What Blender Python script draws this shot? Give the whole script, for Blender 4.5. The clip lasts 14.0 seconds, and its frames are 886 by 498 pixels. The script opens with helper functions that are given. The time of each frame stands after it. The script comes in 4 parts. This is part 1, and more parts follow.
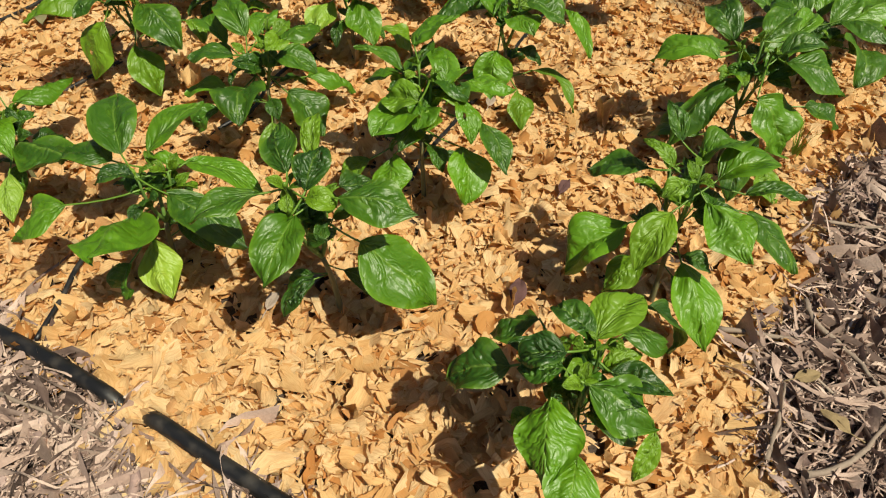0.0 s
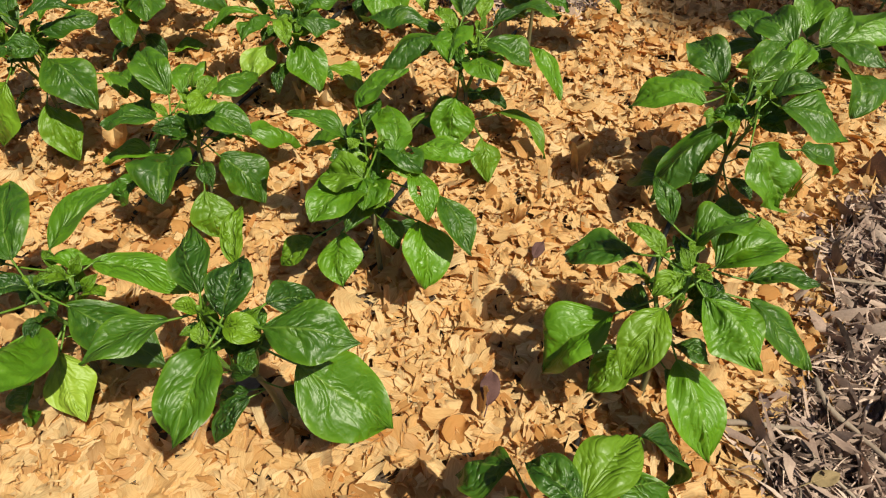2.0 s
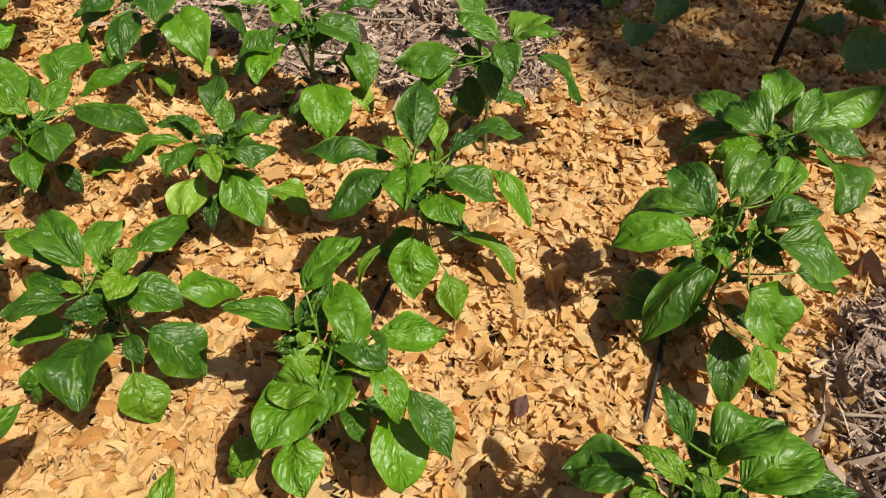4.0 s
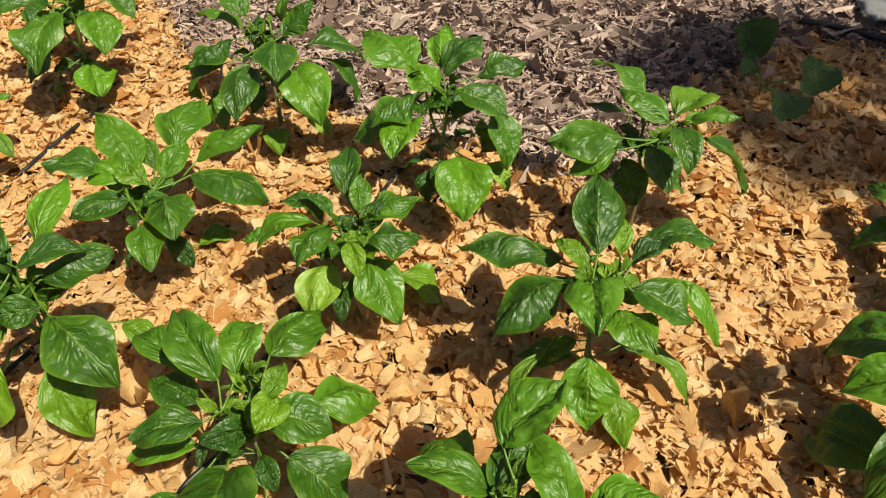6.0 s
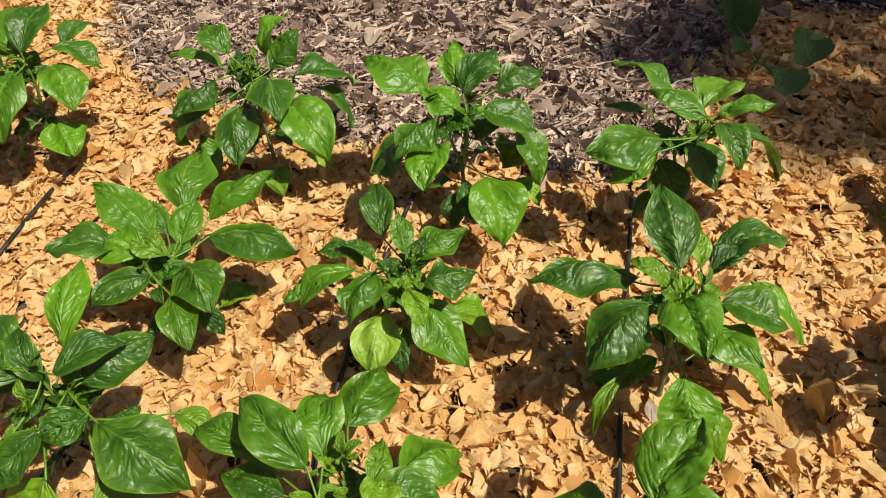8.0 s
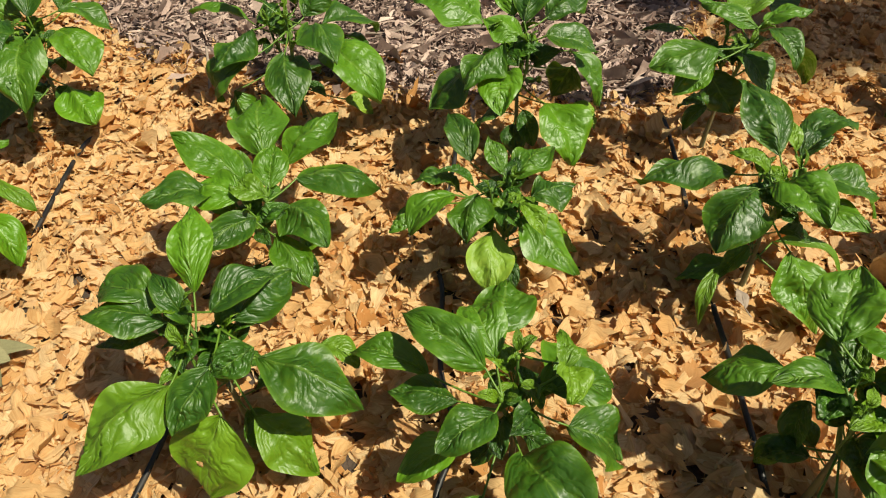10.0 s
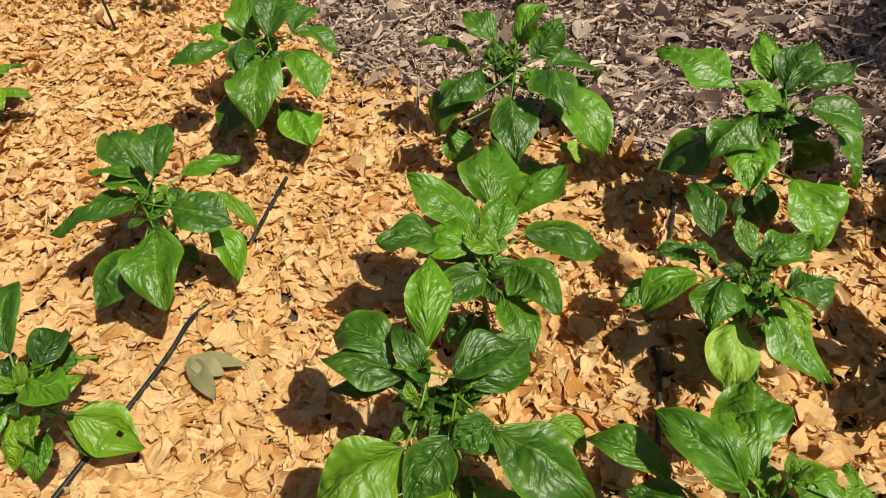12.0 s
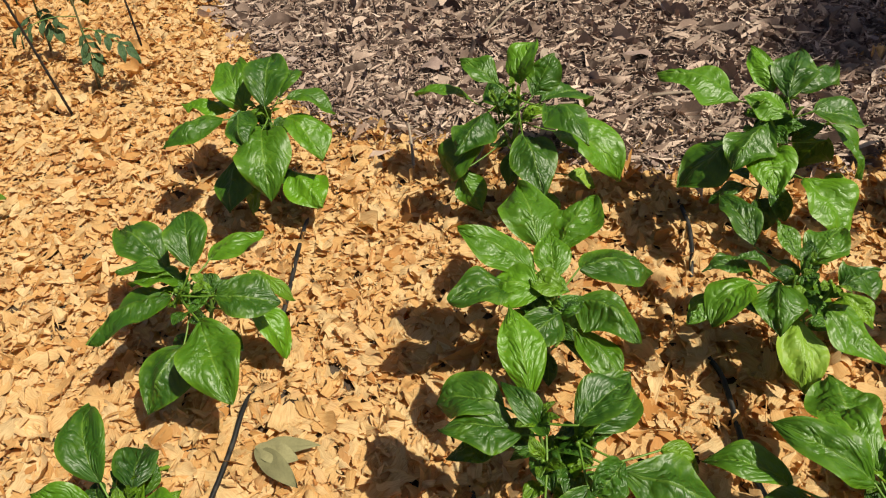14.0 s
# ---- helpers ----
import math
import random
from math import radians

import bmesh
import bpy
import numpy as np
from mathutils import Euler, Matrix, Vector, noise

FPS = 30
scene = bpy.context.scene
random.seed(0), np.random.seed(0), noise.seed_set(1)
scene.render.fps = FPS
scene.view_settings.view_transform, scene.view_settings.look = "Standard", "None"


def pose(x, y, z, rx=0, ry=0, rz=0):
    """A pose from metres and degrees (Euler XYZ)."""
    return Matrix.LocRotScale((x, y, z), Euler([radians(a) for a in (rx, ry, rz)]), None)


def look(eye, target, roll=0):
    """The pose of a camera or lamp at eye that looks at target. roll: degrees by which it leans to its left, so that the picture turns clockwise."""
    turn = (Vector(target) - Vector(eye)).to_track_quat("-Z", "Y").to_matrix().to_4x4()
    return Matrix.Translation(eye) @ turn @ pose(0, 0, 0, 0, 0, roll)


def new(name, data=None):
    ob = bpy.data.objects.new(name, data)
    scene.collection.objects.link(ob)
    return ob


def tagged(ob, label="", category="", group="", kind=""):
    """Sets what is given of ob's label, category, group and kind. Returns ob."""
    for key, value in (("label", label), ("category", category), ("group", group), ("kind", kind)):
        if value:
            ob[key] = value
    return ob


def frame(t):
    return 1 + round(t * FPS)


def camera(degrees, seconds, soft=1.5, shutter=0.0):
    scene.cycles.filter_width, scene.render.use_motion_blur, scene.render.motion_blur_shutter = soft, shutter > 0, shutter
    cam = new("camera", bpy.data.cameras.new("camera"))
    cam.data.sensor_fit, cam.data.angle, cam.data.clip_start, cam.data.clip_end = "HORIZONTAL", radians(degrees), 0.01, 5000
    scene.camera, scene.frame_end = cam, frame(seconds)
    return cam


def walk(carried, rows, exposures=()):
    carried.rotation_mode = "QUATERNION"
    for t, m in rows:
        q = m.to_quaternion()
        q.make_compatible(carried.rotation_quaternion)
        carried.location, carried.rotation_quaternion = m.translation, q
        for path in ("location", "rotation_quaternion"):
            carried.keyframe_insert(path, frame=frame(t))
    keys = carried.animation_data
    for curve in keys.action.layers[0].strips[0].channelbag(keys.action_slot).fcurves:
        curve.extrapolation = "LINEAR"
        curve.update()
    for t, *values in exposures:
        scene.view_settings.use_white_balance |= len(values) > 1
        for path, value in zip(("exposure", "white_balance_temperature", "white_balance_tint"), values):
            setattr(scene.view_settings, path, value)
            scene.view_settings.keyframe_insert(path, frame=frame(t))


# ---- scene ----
cam = camera(65.9, 14.0, soft=1.15)
PATH = [
    (0, (0.001, 0.125, 0.964), (-0.006, 1.485, -0.502), 0.3),
    (0.5, (-0.002, 0.181, 0.944), (-0.006, 1.543, -0.52), 0.2),
    (1, (0.017, 0.223, 0.94), (0.019, 1.574, -0.535), -0.2),
    (1.5, (0.027, 0.284, 0.946), (0.047, 1.625, -0.536), -0.7),
    (2, (0.04, 0.346, 0.949), (0.089, 1.691, -0.53), -0.7),
    (2.5, (0.048, 0.415, 0.971), (0.131, 1.772, -0.496), -0.5),
    (2.7, (0.058, 0.438, 0.977), (0.152, 1.796, -0.489), -0.6),
    (4.8, (0.023, 0.722, 1.041), (0.236, 2.077, -0.415), -1.2),
    (5, (-0.009, 0.734, 1.046), (0.202, 2.106, -0.394), -0.9),
    (5.5, (-0.061, 0.767, 1.032), (0.104, 2.17, -0.383), -0.7),
    (6, (-0.152, 0.862, 1.005), (-0.042, 2.267, -0.415), -0.8),
    (6.5, (-0.215, 0.958, 1.017), (-0.139, 2.365, -0.403), -1.9),
    (7, (-0.24, 0.989, 1.013), (-0.154, 2.387, -0.415), -2.4),
    (7.2, (-0.255, 0.993, 1.019), (-0.158, 2.386, -0.414), -3.3),
    (9.3, (-0.505, 0.971, 0.964), (0.015, 2.24, -0.492), -2.4),
    (9.5, (-0.557, 0.977, 0.957), (-0.041, 2.231, -0.512), -2.5),
    (10, (-0.64, 0.995, 0.974), (-0.148, 2.244, -0.508), -2.1),
    (10.5, (-0.696, 1.013, 0.981), (-0.308, 2.303, -0.497), -2.7),
    (11, (-0.72, 1.033, 0.999), (-0.423, 2.363, -0.465), -3.4),
    (11.5, (-0.752, 1.045, 1.006), (-0.524, 2.408, -0.44), -3.5),
    (12, (-0.789, 1.139, 0.99), (-0.597, 2.517, -0.447), -4.3),
    (12.5, (-0.851, 1.223, 0.994), (-0.663, 2.614, -0.43), -5.3),
    (13, (-0.884, 1.22, 1.007), (-0.671, 2.616, -0.409), -6.0),
    (13.5, (-0.918, 1.213, 1.015), (-0.617, 2.594, -0.4), -6.7),
    (14, (-0.985, 1.226, 1.039), (-0.571, 2.592, -0.362), -6.7),
]
walk(cam, [(t, look(eye, target, roll)) for t, eye, target, roll in PATH], [(0, 0.30), (5, 0.36), (6.5, 0.43), (9.5, 0.40), (14, 0.32)])

# ---- light ----
SUN_TO = Vector((0.44, -0.43, 1.0)).normalized()      # from the ground towards the sun
world = bpy.data.worlds.new("sky")
scene.world = world
world.use_nodes = True
wn = world.node_tree.nodes
sky = wn.new("ShaderNodeTexSky")
sky.sky_type, sky.sun_disc = "NISHITA", False
sky.air_density, sky.dust_density, sky.ozone_density = 0.6, 2.0, 0.6
sky.sun_elevation = math.asin(SUN_TO.z)
sky.sun_rotation = math.atan2(SUN_TO.x, SUN_TO.y)
wn["Background"].inputs["Strength"].default_value = 0.051
world.node_tree.links.new(sky.outputs[0], wn["Background"].inputs["Color"])
sun = new("sun", bpy.data.lights.new("sun", "SUN"))
sun.data.energy, sun.data.angle, sun.data.color = 5.0, radians(0.55), (1.0, 0.945, 0.74)
sun.matrix_world = look((4, -2, 8), Vector((4, -2, 8)) - SUN_TO)


# ---- materials ----


class Nodes:
    """A short way to write a node material."""

    def __init__(self, name):
        self.mat = bpy.data.materials.new(name)
        self.mat.use_nodes = True
        self.tree = self.mat.node_tree
        self.bsdf = self.tree.nodes["Principled BSDF"]
        self.out = self.tree.nodes["Material Output"]

    def add(self, kind, **settings):
        node = self.tree.nodes.new(kind)
        for key, value in settings.items():
            if key in node.inputs:
                self.put(node.inputs[key], value)
        return node

    def put(self, socket, value):
        if isinstance(value, bpy.types.NodeSocket):
            self.tree.links.new(value, socket)
        else:
            socket.default_value = value

    def math(self, op, a, b=0.0, c=0.0):
        node = self.tree.nodes.new("ShaderNodeMath")
        node.operation = op
        for i, v in enumerate((a, b, c)):
            self.put(node.inputs[i], v)
        return node.outputs[0]

    def mix(self, fac, a, b, blend="MIX"):
        node = self.tree.nodes.new("ShaderNodeMix")
        node.data_type, node.blend_type = "RGBA", blend
        self.put(node.inputs[0], fac)
        for i, v in ((6, a), (7, b)):
            self.put(node.inputs[i], (*v, 1.0) if isinstance(v, tuple) and len(v) == 3 else v)
        return node.outputs[2]

    def ramp(self, fac, stops):
        node = self.tree.nodes.new("ShaderNodeValToRGB")
        el = node.color_ramp.elements
        while len(el) < len(stops):
            el.new(0.5)
        for e, (p, c) in zip(el, stops):
            e.position, e.color = p, (*c, 1.0)
        self.put(node.inputs[0], fac)
        return node.outputs[0]

    def noise(self, scale, detail=4.0, vector=None, rough=0.55):
        node = self.add("ShaderNodeTexNoise", Scale=scale, Detail=detail, Roughness=rough)
        if vector is not None:
            self.put(node.inputs["Vector"], vector)
        return node.outputs["Fac"]

    def coords(self, which="Object"):
        return self.tree.nodes.new("ShaderNodeTexCoord").outputs[which]

    def stretch(self, vector, scale):
        node = self.tree.nodes.new("ShaderNodeMapping")
        self.put(node.inputs["Vector"], vector)
        node.inputs["Scale"].default_value = scale
        return node.outputs[0]

    def bump(self, height, strength, distance):
        node = self.add("ShaderNodeBump", Strength=strength, Distance=distance, Height=height)
        return node.outputs[0]

    def surface(self, color, rough, normal=None, **extra):
        self.put(self.bsdf.inputs["Base Color"], color if isinstance(color, bpy.types.NodeSocket) else (*color, 1.0))
        self.put(self.bsdf.inputs["Roughness"], rough)
        if normal is not None:
            self.put(self.bsdf.inputs["Normal"], normal)
        for key, value in extra.items():
            self.put(self.bsdf.inputs[key], value)
        return self.mat


def island(n):
    return n.tree.nodes.new("ShaderNodeNewGeometry").outputs["Random Per Island"]


def chip_material():
    n = Nodes("fresh_wood_shavings")
    r = island(n)
    tone = n.ramp(r, [(0.0, (0.52, 0.25, 0.075)), (0.10, (0.68, 0.42, 0.175)), (0.42, (0.755, 0.515, 0.245)), (0.88, (0.80, 0.61, 0.343)), (1.0, (0.50, 0.22, 0.060))])
    uv = n.stretch(n.coords("UV"), (12.0, 1.2, 1.0))
    shift = n.add("ShaderNodeCombineXYZ", X=n.math("MULTIPLY", r, 90.0), Y=n.math("MULTIPLY", r, 37.0)).outputs[0]
    vec = n.tree.nodes.new("ShaderNodeVectorMath")
    n.put(vec.inputs[0], uv)
    n.put(vec.inputs[1], shift)
    grain = n.noise(1.0, 4.0, vec.outputs[0], 0.65)
    patch = n.noise(16.0, 2.0, n.coords("Object"))
    col = n.mix(n.math("MULTIPLY", n.ramp(grain, [(0.36, (1, 1, 1)), (0.58, (0, 0, 0))]), 0.45), tone, (0.46, 0.20, 0.055))
    col = n.mix(n.math("MULTIPLY", n.ramp(patch, [(0.5, (0, 0, 0)), (0.72, (1, 1, 1))]), 0.30), col, (0.52, 0.25, 0.075))
    n.surface(col, 0.72, n.bump(grain, 0.7, 0.003))
    n.bsdf.inputs["Specular IOR Level"].default_value = 0.25
    thin = n.add("ShaderNodeBsdfTranslucent")
    n.put(thin.inputs["Color"], n.mix(1.0, col, (1.0, 0.78, 0.48), "MULTIPLY"))
    both = n.add("ShaderNodeMixShader", Fac=0.32)
    n.put(both.inputs[1], n.bsdf.outputs[0])
    n.put(both.inputs[2], thin.outputs[0])
    n.put(n.out.inputs["Surface"], both.outputs[0])
    return n.mat


def mulch_material(name, dark, mid, light):
    n = Nodes(name)
    r = island(n)
    tone = n.ramp(r, [(0.0, dark), (0.45, mid), (0.86, light), (1.0, mid)])
    fine = n.noise(260.0, 3.0, n.coords("Object"))
    coarse = n.noise(30.0, 3.0, n.coords("Object"))
    col = n.mix(n.math("MULTIPLY", fine, 0.55), tone, tuple(0.5 * c for c in dark))
    col = n.mix(n.math("MULTIPLY", n.ramp(coarse, [(0.45, (0, 0, 0)), (0.7, (1, 1, 1))]), 0.18), col, tuple(1.15 * c for c in light))
    return n.surface(col, 0.85, n.bump(fine, 0.5, 0.002))


def ground_material():
    n = Nodes("soil_under_litter")
    pos = n.coords("Object")
    big, mid, fine = n.noise(1.3, 4.0, pos), n.noise(22.0, 5.0, pos), n.noise(170.0, 4.0, pos)
    col = n.ramp(mid, [(0.3, (0.035, 0.025, 0.02)), (0.55, (0.075, 0.053, 0.04)), (0.75, (0.14, 0.105, 0.08))])
    col = n.mix(n.math("MULTIPLY", big, 0.4), col, (0.11, 0.075, 0.045))
    col = n.mix(n.math("MULTIPLY", fine, 0.5), col, (0.05, 0.036, 0.028))
    return n.surface(col, 0.95, n.bump(n.math("ADD", mid, n.math("MULTIPLY", fine, 0.4)), 0.9, 0.02))


def leaf_material(name, deep, fresh, edge, rough=0.37, relief_depth=0.0024):
    """Pepper leaf: glossy quilted blade, paler midrib and side veins. UV: x across (0.5 the midrib), y from base to tip."""
    n = Nodes(name)
    sep = n.add("ShaderNodeSeparateXYZ", Vector=n.coords("UV"))
    side = n.math("ABSOLUTE", n.math("SUBTRACT", sep.outputs[0], 0.5))
    along = sep.outputs[1]
    rib = n.math("SUBTRACT", 1.0, n.math("MULTIPLY", side, 34.0))
    rib = n.math("MAXIMUM", rib, 0.0)
    phase = n.math("ADD", n.math("SUBTRACT", n.math("MULTIPLY", along, 7.0), n.math("MULTIPLY", side, 4.8)), 0.25)
    gap = n.math("PINGPONG", phase, 0.5)
    veins = n.math("MAXIMUM", n.math("SUBTRACT", 1.0, n.math("MULTIPLY", gap, 15.0)), 0.0)
    veins = n.math("MULTIPLY", veins, n.math("SUBTRACT", 1.0, n.math("MULTIPLY", side, 1.9)))
    vein = n.math("MINIMUM", n.math("ADD", n.math("MULTIPLY", rib, 0.85), n.math("MULTIPLY", veins, 0.30)), 1.0)
    rand = n.add("ShaderNodeObjectInfo").outputs["Random"]
    pos = n.coords("Object")
    blotch, cell = n.noise(38.0, 3.0, pos), n.noise(300.0, 2.0, pos)
    col = n.mix(n.math("ADD", n.math("MULTIPLY", n.math("POWER", rand, 1.5), 0.75), n.math("MULTIPLY", blotch, 0.28)), deep, fresh)
    col = n.mix(n.math("MULTIPLY", n.ramp(blotch, [(0.55, (0, 0, 0)), (0.8, (1, 1, 1))]), 0.3), col, edge)
    rim = n.math("MULTIPLY", n.math("POWER", n.math("MULTIPLY", side, 2.0), 9.0), 0.4)
    col = n.mix(rim, col, edge)
    col = n.mix(n.math("MULTIPLY", vein, 0.5), col, (0.20, 0.33, 0.05))
    warp = n.math("MULTIPLY", n.math("SUBTRACT", n.noise(45.0, 2.0, pos), 0.5), 1.6)
    fold = n.add("ShaderNodeCombineXYZ", X=n.math("ADD", n.math("MULTIPLY", phase, 1.7), warp), Y=n.math("ADD", n.math("MULTIPLY", sep.outputs[0], 7.0), warp), Z=n.math("MULTIPLY", rand, 60.0)).outputs[0]
    blister = n.tree.nodes.new("ShaderNodeTexVoronoi")
    blister.feature = "SMOOTH_F1"
    n.put(blister.inputs["Vector"], fold)
    n.put(blister.inputs["Scale"], 1.0)
    n.put(blister.inputs["Smoothness"], 0.35)
    pillow = n.math("POWER", blister.outputs["Distance"], 1.6)
    fade = n.math("SUBTRACT", 1.0, n.math("MULTIPLY", side, 1.3))
    relief = n.math("SUBTRACT", n.math("MULTIPLY", n.noise(60.0, 2.0, pos), 0.5), n.math("ADD", n.math("MULTIPLY", pillow, n.math("MULTIPLY", fade, 1.5)), n.math("ADD", n.math("MULTIPLY", rib, 0.25), n.math("MULTIPLY", veins, 0.10))))
    height = n.math("ADD", relief, n.math("MULTIPLY", cell, 0.05))
    n.surface(col, n.math("ADD", rough + 0.02, n.math("MULTIPLY", blotch, 0.16)), n.bump(height, 1.0, relief_depth))
    n.bsdf.inputs["Specular IOR Level"].default_value = 0.52
    glow = n.add("ShaderNodeBsdfTranslucent")
    n.put(glow.inputs["Color"], n.mix(0.65, col, (0.30, 0.48, 0.012)))
    both = n.add("ShaderNodeMixShader", Fac=0.12)
    n.put(both.inputs[1], n.bsdf.outputs[0])
    n.put(both.inputs[2], glow.outputs[0])
    n.put(n.out.inputs["Surface"], both.outputs[0])
    return n.mat


def stem_material(name, a, b):
    n = Nodes(name)
    pos = n.coords("Object")
    streak = n.noise(60.0, 3.0, n.stretch(pos, (3.0, 3.0, 0.6)))
    col = n.mix(streak, a, b)
    return n.surface(col, 0.45, n.bump(streak, 0.3, 0.002))


def plastic_material(name, color, rough, dust):
    n = Nodes(name)
    pos = n.coords("Object")
    dirt = n.ramp(n.noise(34.0, 5.0, pos), [(0.48, (0, 0, 0)), (0.75, (1, 1, 1))])
    col = n.mix(n.math("MULTIPLY", dirt, dust), color, (0.20, 0.16, 0.12))
    return n.surface(col, n.math("ADD", rough, n.math("MULTIPLY", dirt, 0.3)), n.bump(n.noise(240.0, 3.0, pos), 0.25, 0.001))


CHIP = chip_material()
MULCH = mulch_material("shredded_leaf_litter", (0.040, 0.023, 0.021), (0.28, 0.185, 0.160), (0.60, 0.45, 0.40))
STRAW = mulch_material("weathered_straw", (0.06, 0.034, 0.027), (0.37, 0.25, 0.20), (0.74, 0.56, 0.46))
STICK = mulch_material("grey_weathered_twig", (0.17, 0.125, 0.095), (0.33, 0.255, 0.20), (0.46, 0.37, 0.29))
OLIVE = mulch_material("olive_dry_leaf", (0.14, 0.13, 0.06), (0.22, 0.20, 0.095), (0.29, 0.26, 0.13))
DEADLEAF = mulch_material("dry_dead_leaf", (0.13, 0.09, 0.04), (0.27, 0.19, 0.09), (0.38, 0.28, 0.15))
SOIL = ground_material()
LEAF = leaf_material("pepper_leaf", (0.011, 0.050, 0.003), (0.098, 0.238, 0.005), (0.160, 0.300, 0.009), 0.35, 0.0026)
# small crinkled leaves; their darker colour also holds the shade inside the bush
CROWN_SHADE = leaf_material("crinkled_shaded_leaf", (0.008, 0.038, 0.004), (0.060, 0.165, 0.007), (0.115, 0.230, 0.011), 0.34, 0.0036)
YOUNG = leaf_material("young_pepper_leaf", (0.075, 0.165, 0.004), (0.14, 0.26, 0.008), (0.17, 0.29, 0.016))
PALE = leaf_material("yellowing_pepper_leaf", (0.15, 0.27, 0.02), (0.24, 0.36, 0.03), (0.34, 0.40, 0.04), 0.42)
SQUASH = leaf_material("squash_leaf", (0.06, 0.115, 0.03), (0.10, 0.18, 0.05), (0.17, 0.25, 0.09), 0.6)
TOMATO = leaf_material("tomato_leaf", (0.03, 0.075, 0.03), (0.055, 0.11, 0.04), (0.08, 0.14, 0.05), 0.5)
STEM = stem_material("green_pepper_stem", (0.075, 0.17, 0.025), (0.13, 0.22, 0.045))
WOODY = stem_material("woody_stem_base", (0.11, 0.12, 0.045), (0.17, 0.15, 0.08))
PETIOLE = stem_material("leaf_stalk", (0.08, 0.17, 0.012), (0.13, 0.23, 0.025))
BLACK = plastic_material("black_polyethylene", (0.009, 0.009, 0.010), 0.42, 0.14)
GREYPOLY = plastic_material("grey_sheet", (0.38, 0.38, 0.40), 0.5, 0.5)
IRON = plastic_material("dark_rusted_rod", (0.012, 0.009, 0.008), 0.6, 0.06)
RIBBED = plastic_material("black_ribbed_plastic", (0.008, 0.008, 0.008), 0.5, 0.10)
BARK = mulch_material("tree_bark", (0.06, 0.045, 0.035), (0.13, 0.10, 0.08), (0.2, 0.16, 0.13))

# ---- mesh helpers ----


def part(name, bm, material, parent, label=""):
    me = bpy.data.meshes.new(name)
    bm.to_mesh(me)
    bm.free()
    for m in material if isinstance(material, (list, tuple)) else [material]:
        me.materials.append(m)
    ob = new(name, me)
    ob.parent = parent
    return tagged(ob, label)


def thing(name, place, label, category, group="", turn=0.0):
    ob = new(name)
    ob.empty_display_size = 0.05
    ob.matrix_basis = pose(*place, 0, 0, turn)
    return tagged(ob, label, category, group)


def mesh_arrays(name, verts, faces, material, uvs=None, smooth=True):
    """One mesh of alike quads from arrays: verts (n, 3), faces (m, 4)."""
    me = bpy.data.meshes.new(name)
    me.vertices.add(len(verts))
    me.vertices.foreach_set("co", verts.astype(np.float32).ravel())
    me.loops.add(faces.size)
    me.loops.foreach_set("vertex_index", faces.astype(np.int32).ravel())
    me.polygons.add(len(faces))
    me.polygons.foreach_set("loop_start", np.arange(0, faces.size, 4, dtype=np.int32))
    me.polygons.foreach_set("use_smooth", np.full(len(faces), smooth))
    if uvs is not None:
        layer = me.uv_layers.new(name="UVMap")
        layer.data.foreach_set("uv", uvs[faces.ravel()].astype(np.float32).ravel())
    me.update(calc_edges=True)
    me.validate()
    me.materials.append(material)
    return new(name, me)


def tube(bm, points, radii, sides=8, mat=0, caps=True):
    """A tapered tube along points."""
    pts = [Vector(p) for p in points]
    rings = []
    ref = Vector((0.3, 0.9, 0.2))
    for i, p in enumerate(pts):
        d = (pts[min(i + 1, len(pts) - 1)] - pts[max(i - 1, 0)]).normalized()
        u = d.cross(ref)
        if u.length < 0.05:
            u = d.cross(Vector((1, 0, 0)))
        u.normalize()
        v = d.cross(u)
        ref = u.cross(d)
        r = radii[i] if isinstance(radii, (list, tuple)) else radii
        rings.append([bm.verts.new(p + r * (math.cos(a) * u + math.sin(a) * v)) for a in (2 * math.pi * k / sides for k in range(sides))])
    for a, b in zip(rings, rings[1:]):
        for k in range(sides):
            f = bm.faces.new((a[k], a[(k + 1) % sides], b[(k + 1) % sides], b[k]))
            f.smooth, f.material_index = True, mat
    if caps:
        for ring, flip in ((rings[0], True), (rings[-1], False)):
            f = bm.faces.new(ring[::-1] if flip else ring)
            f.material_index = mat
    return rings


def bezier(a, b, c, n):
    a, b, c = Vector(a), Vector(b), Vector(c)
    return [(1 - t) ** 2 * a + 2 * t * (1 - t) * b + t * t * c for t in (i / n for i in range(n + 1))]


# ---- ground and litter ----
BED = [(-3.157, 2.133), (-1.575, 1.259), (-0.774, 0.82), (-0.595, 0.71), (-0.537, 0.625), (-0.456, 0.52), (-0.326, 0.504), (-0.292, 0.568), (-0.214, 0.508), (0.089, 0.343), (0.422, 0.303),
       (0.482, 0.597), (0.539, 0.787), (0.674, 0.941), (0.732, 1.155), (0.78, 1.197), (0.937, 1.302), (1.715, 1.45), (1.98, 2.14), (1.64, 2.335), (1.36, 2.455), (1.10, 2.64), (0.90, 2.60), (0.73, 2.466), (0.53, 2.089),
       (0.199, 2.125), (-0.052, 2.257), (-0.231, 2.378), (-0.6, 2.635), (-0.77, 2.776), (-0.889, 3.231), (-0.962, 3.706), (-1.143, 5.094), (-3.122, 5.081)]


def rise(x, y):
    """Gentle unevenness of the ground, in metres."""
    return 0.012 * np.sin(2.1 * x + 1.3 * y + 0.4) * np.sin(1.7 * y - 0.8 * x) + 0.006 * np.sin(7.3 * x + 2.0) * np.sin(6.1 * y + 1.0)


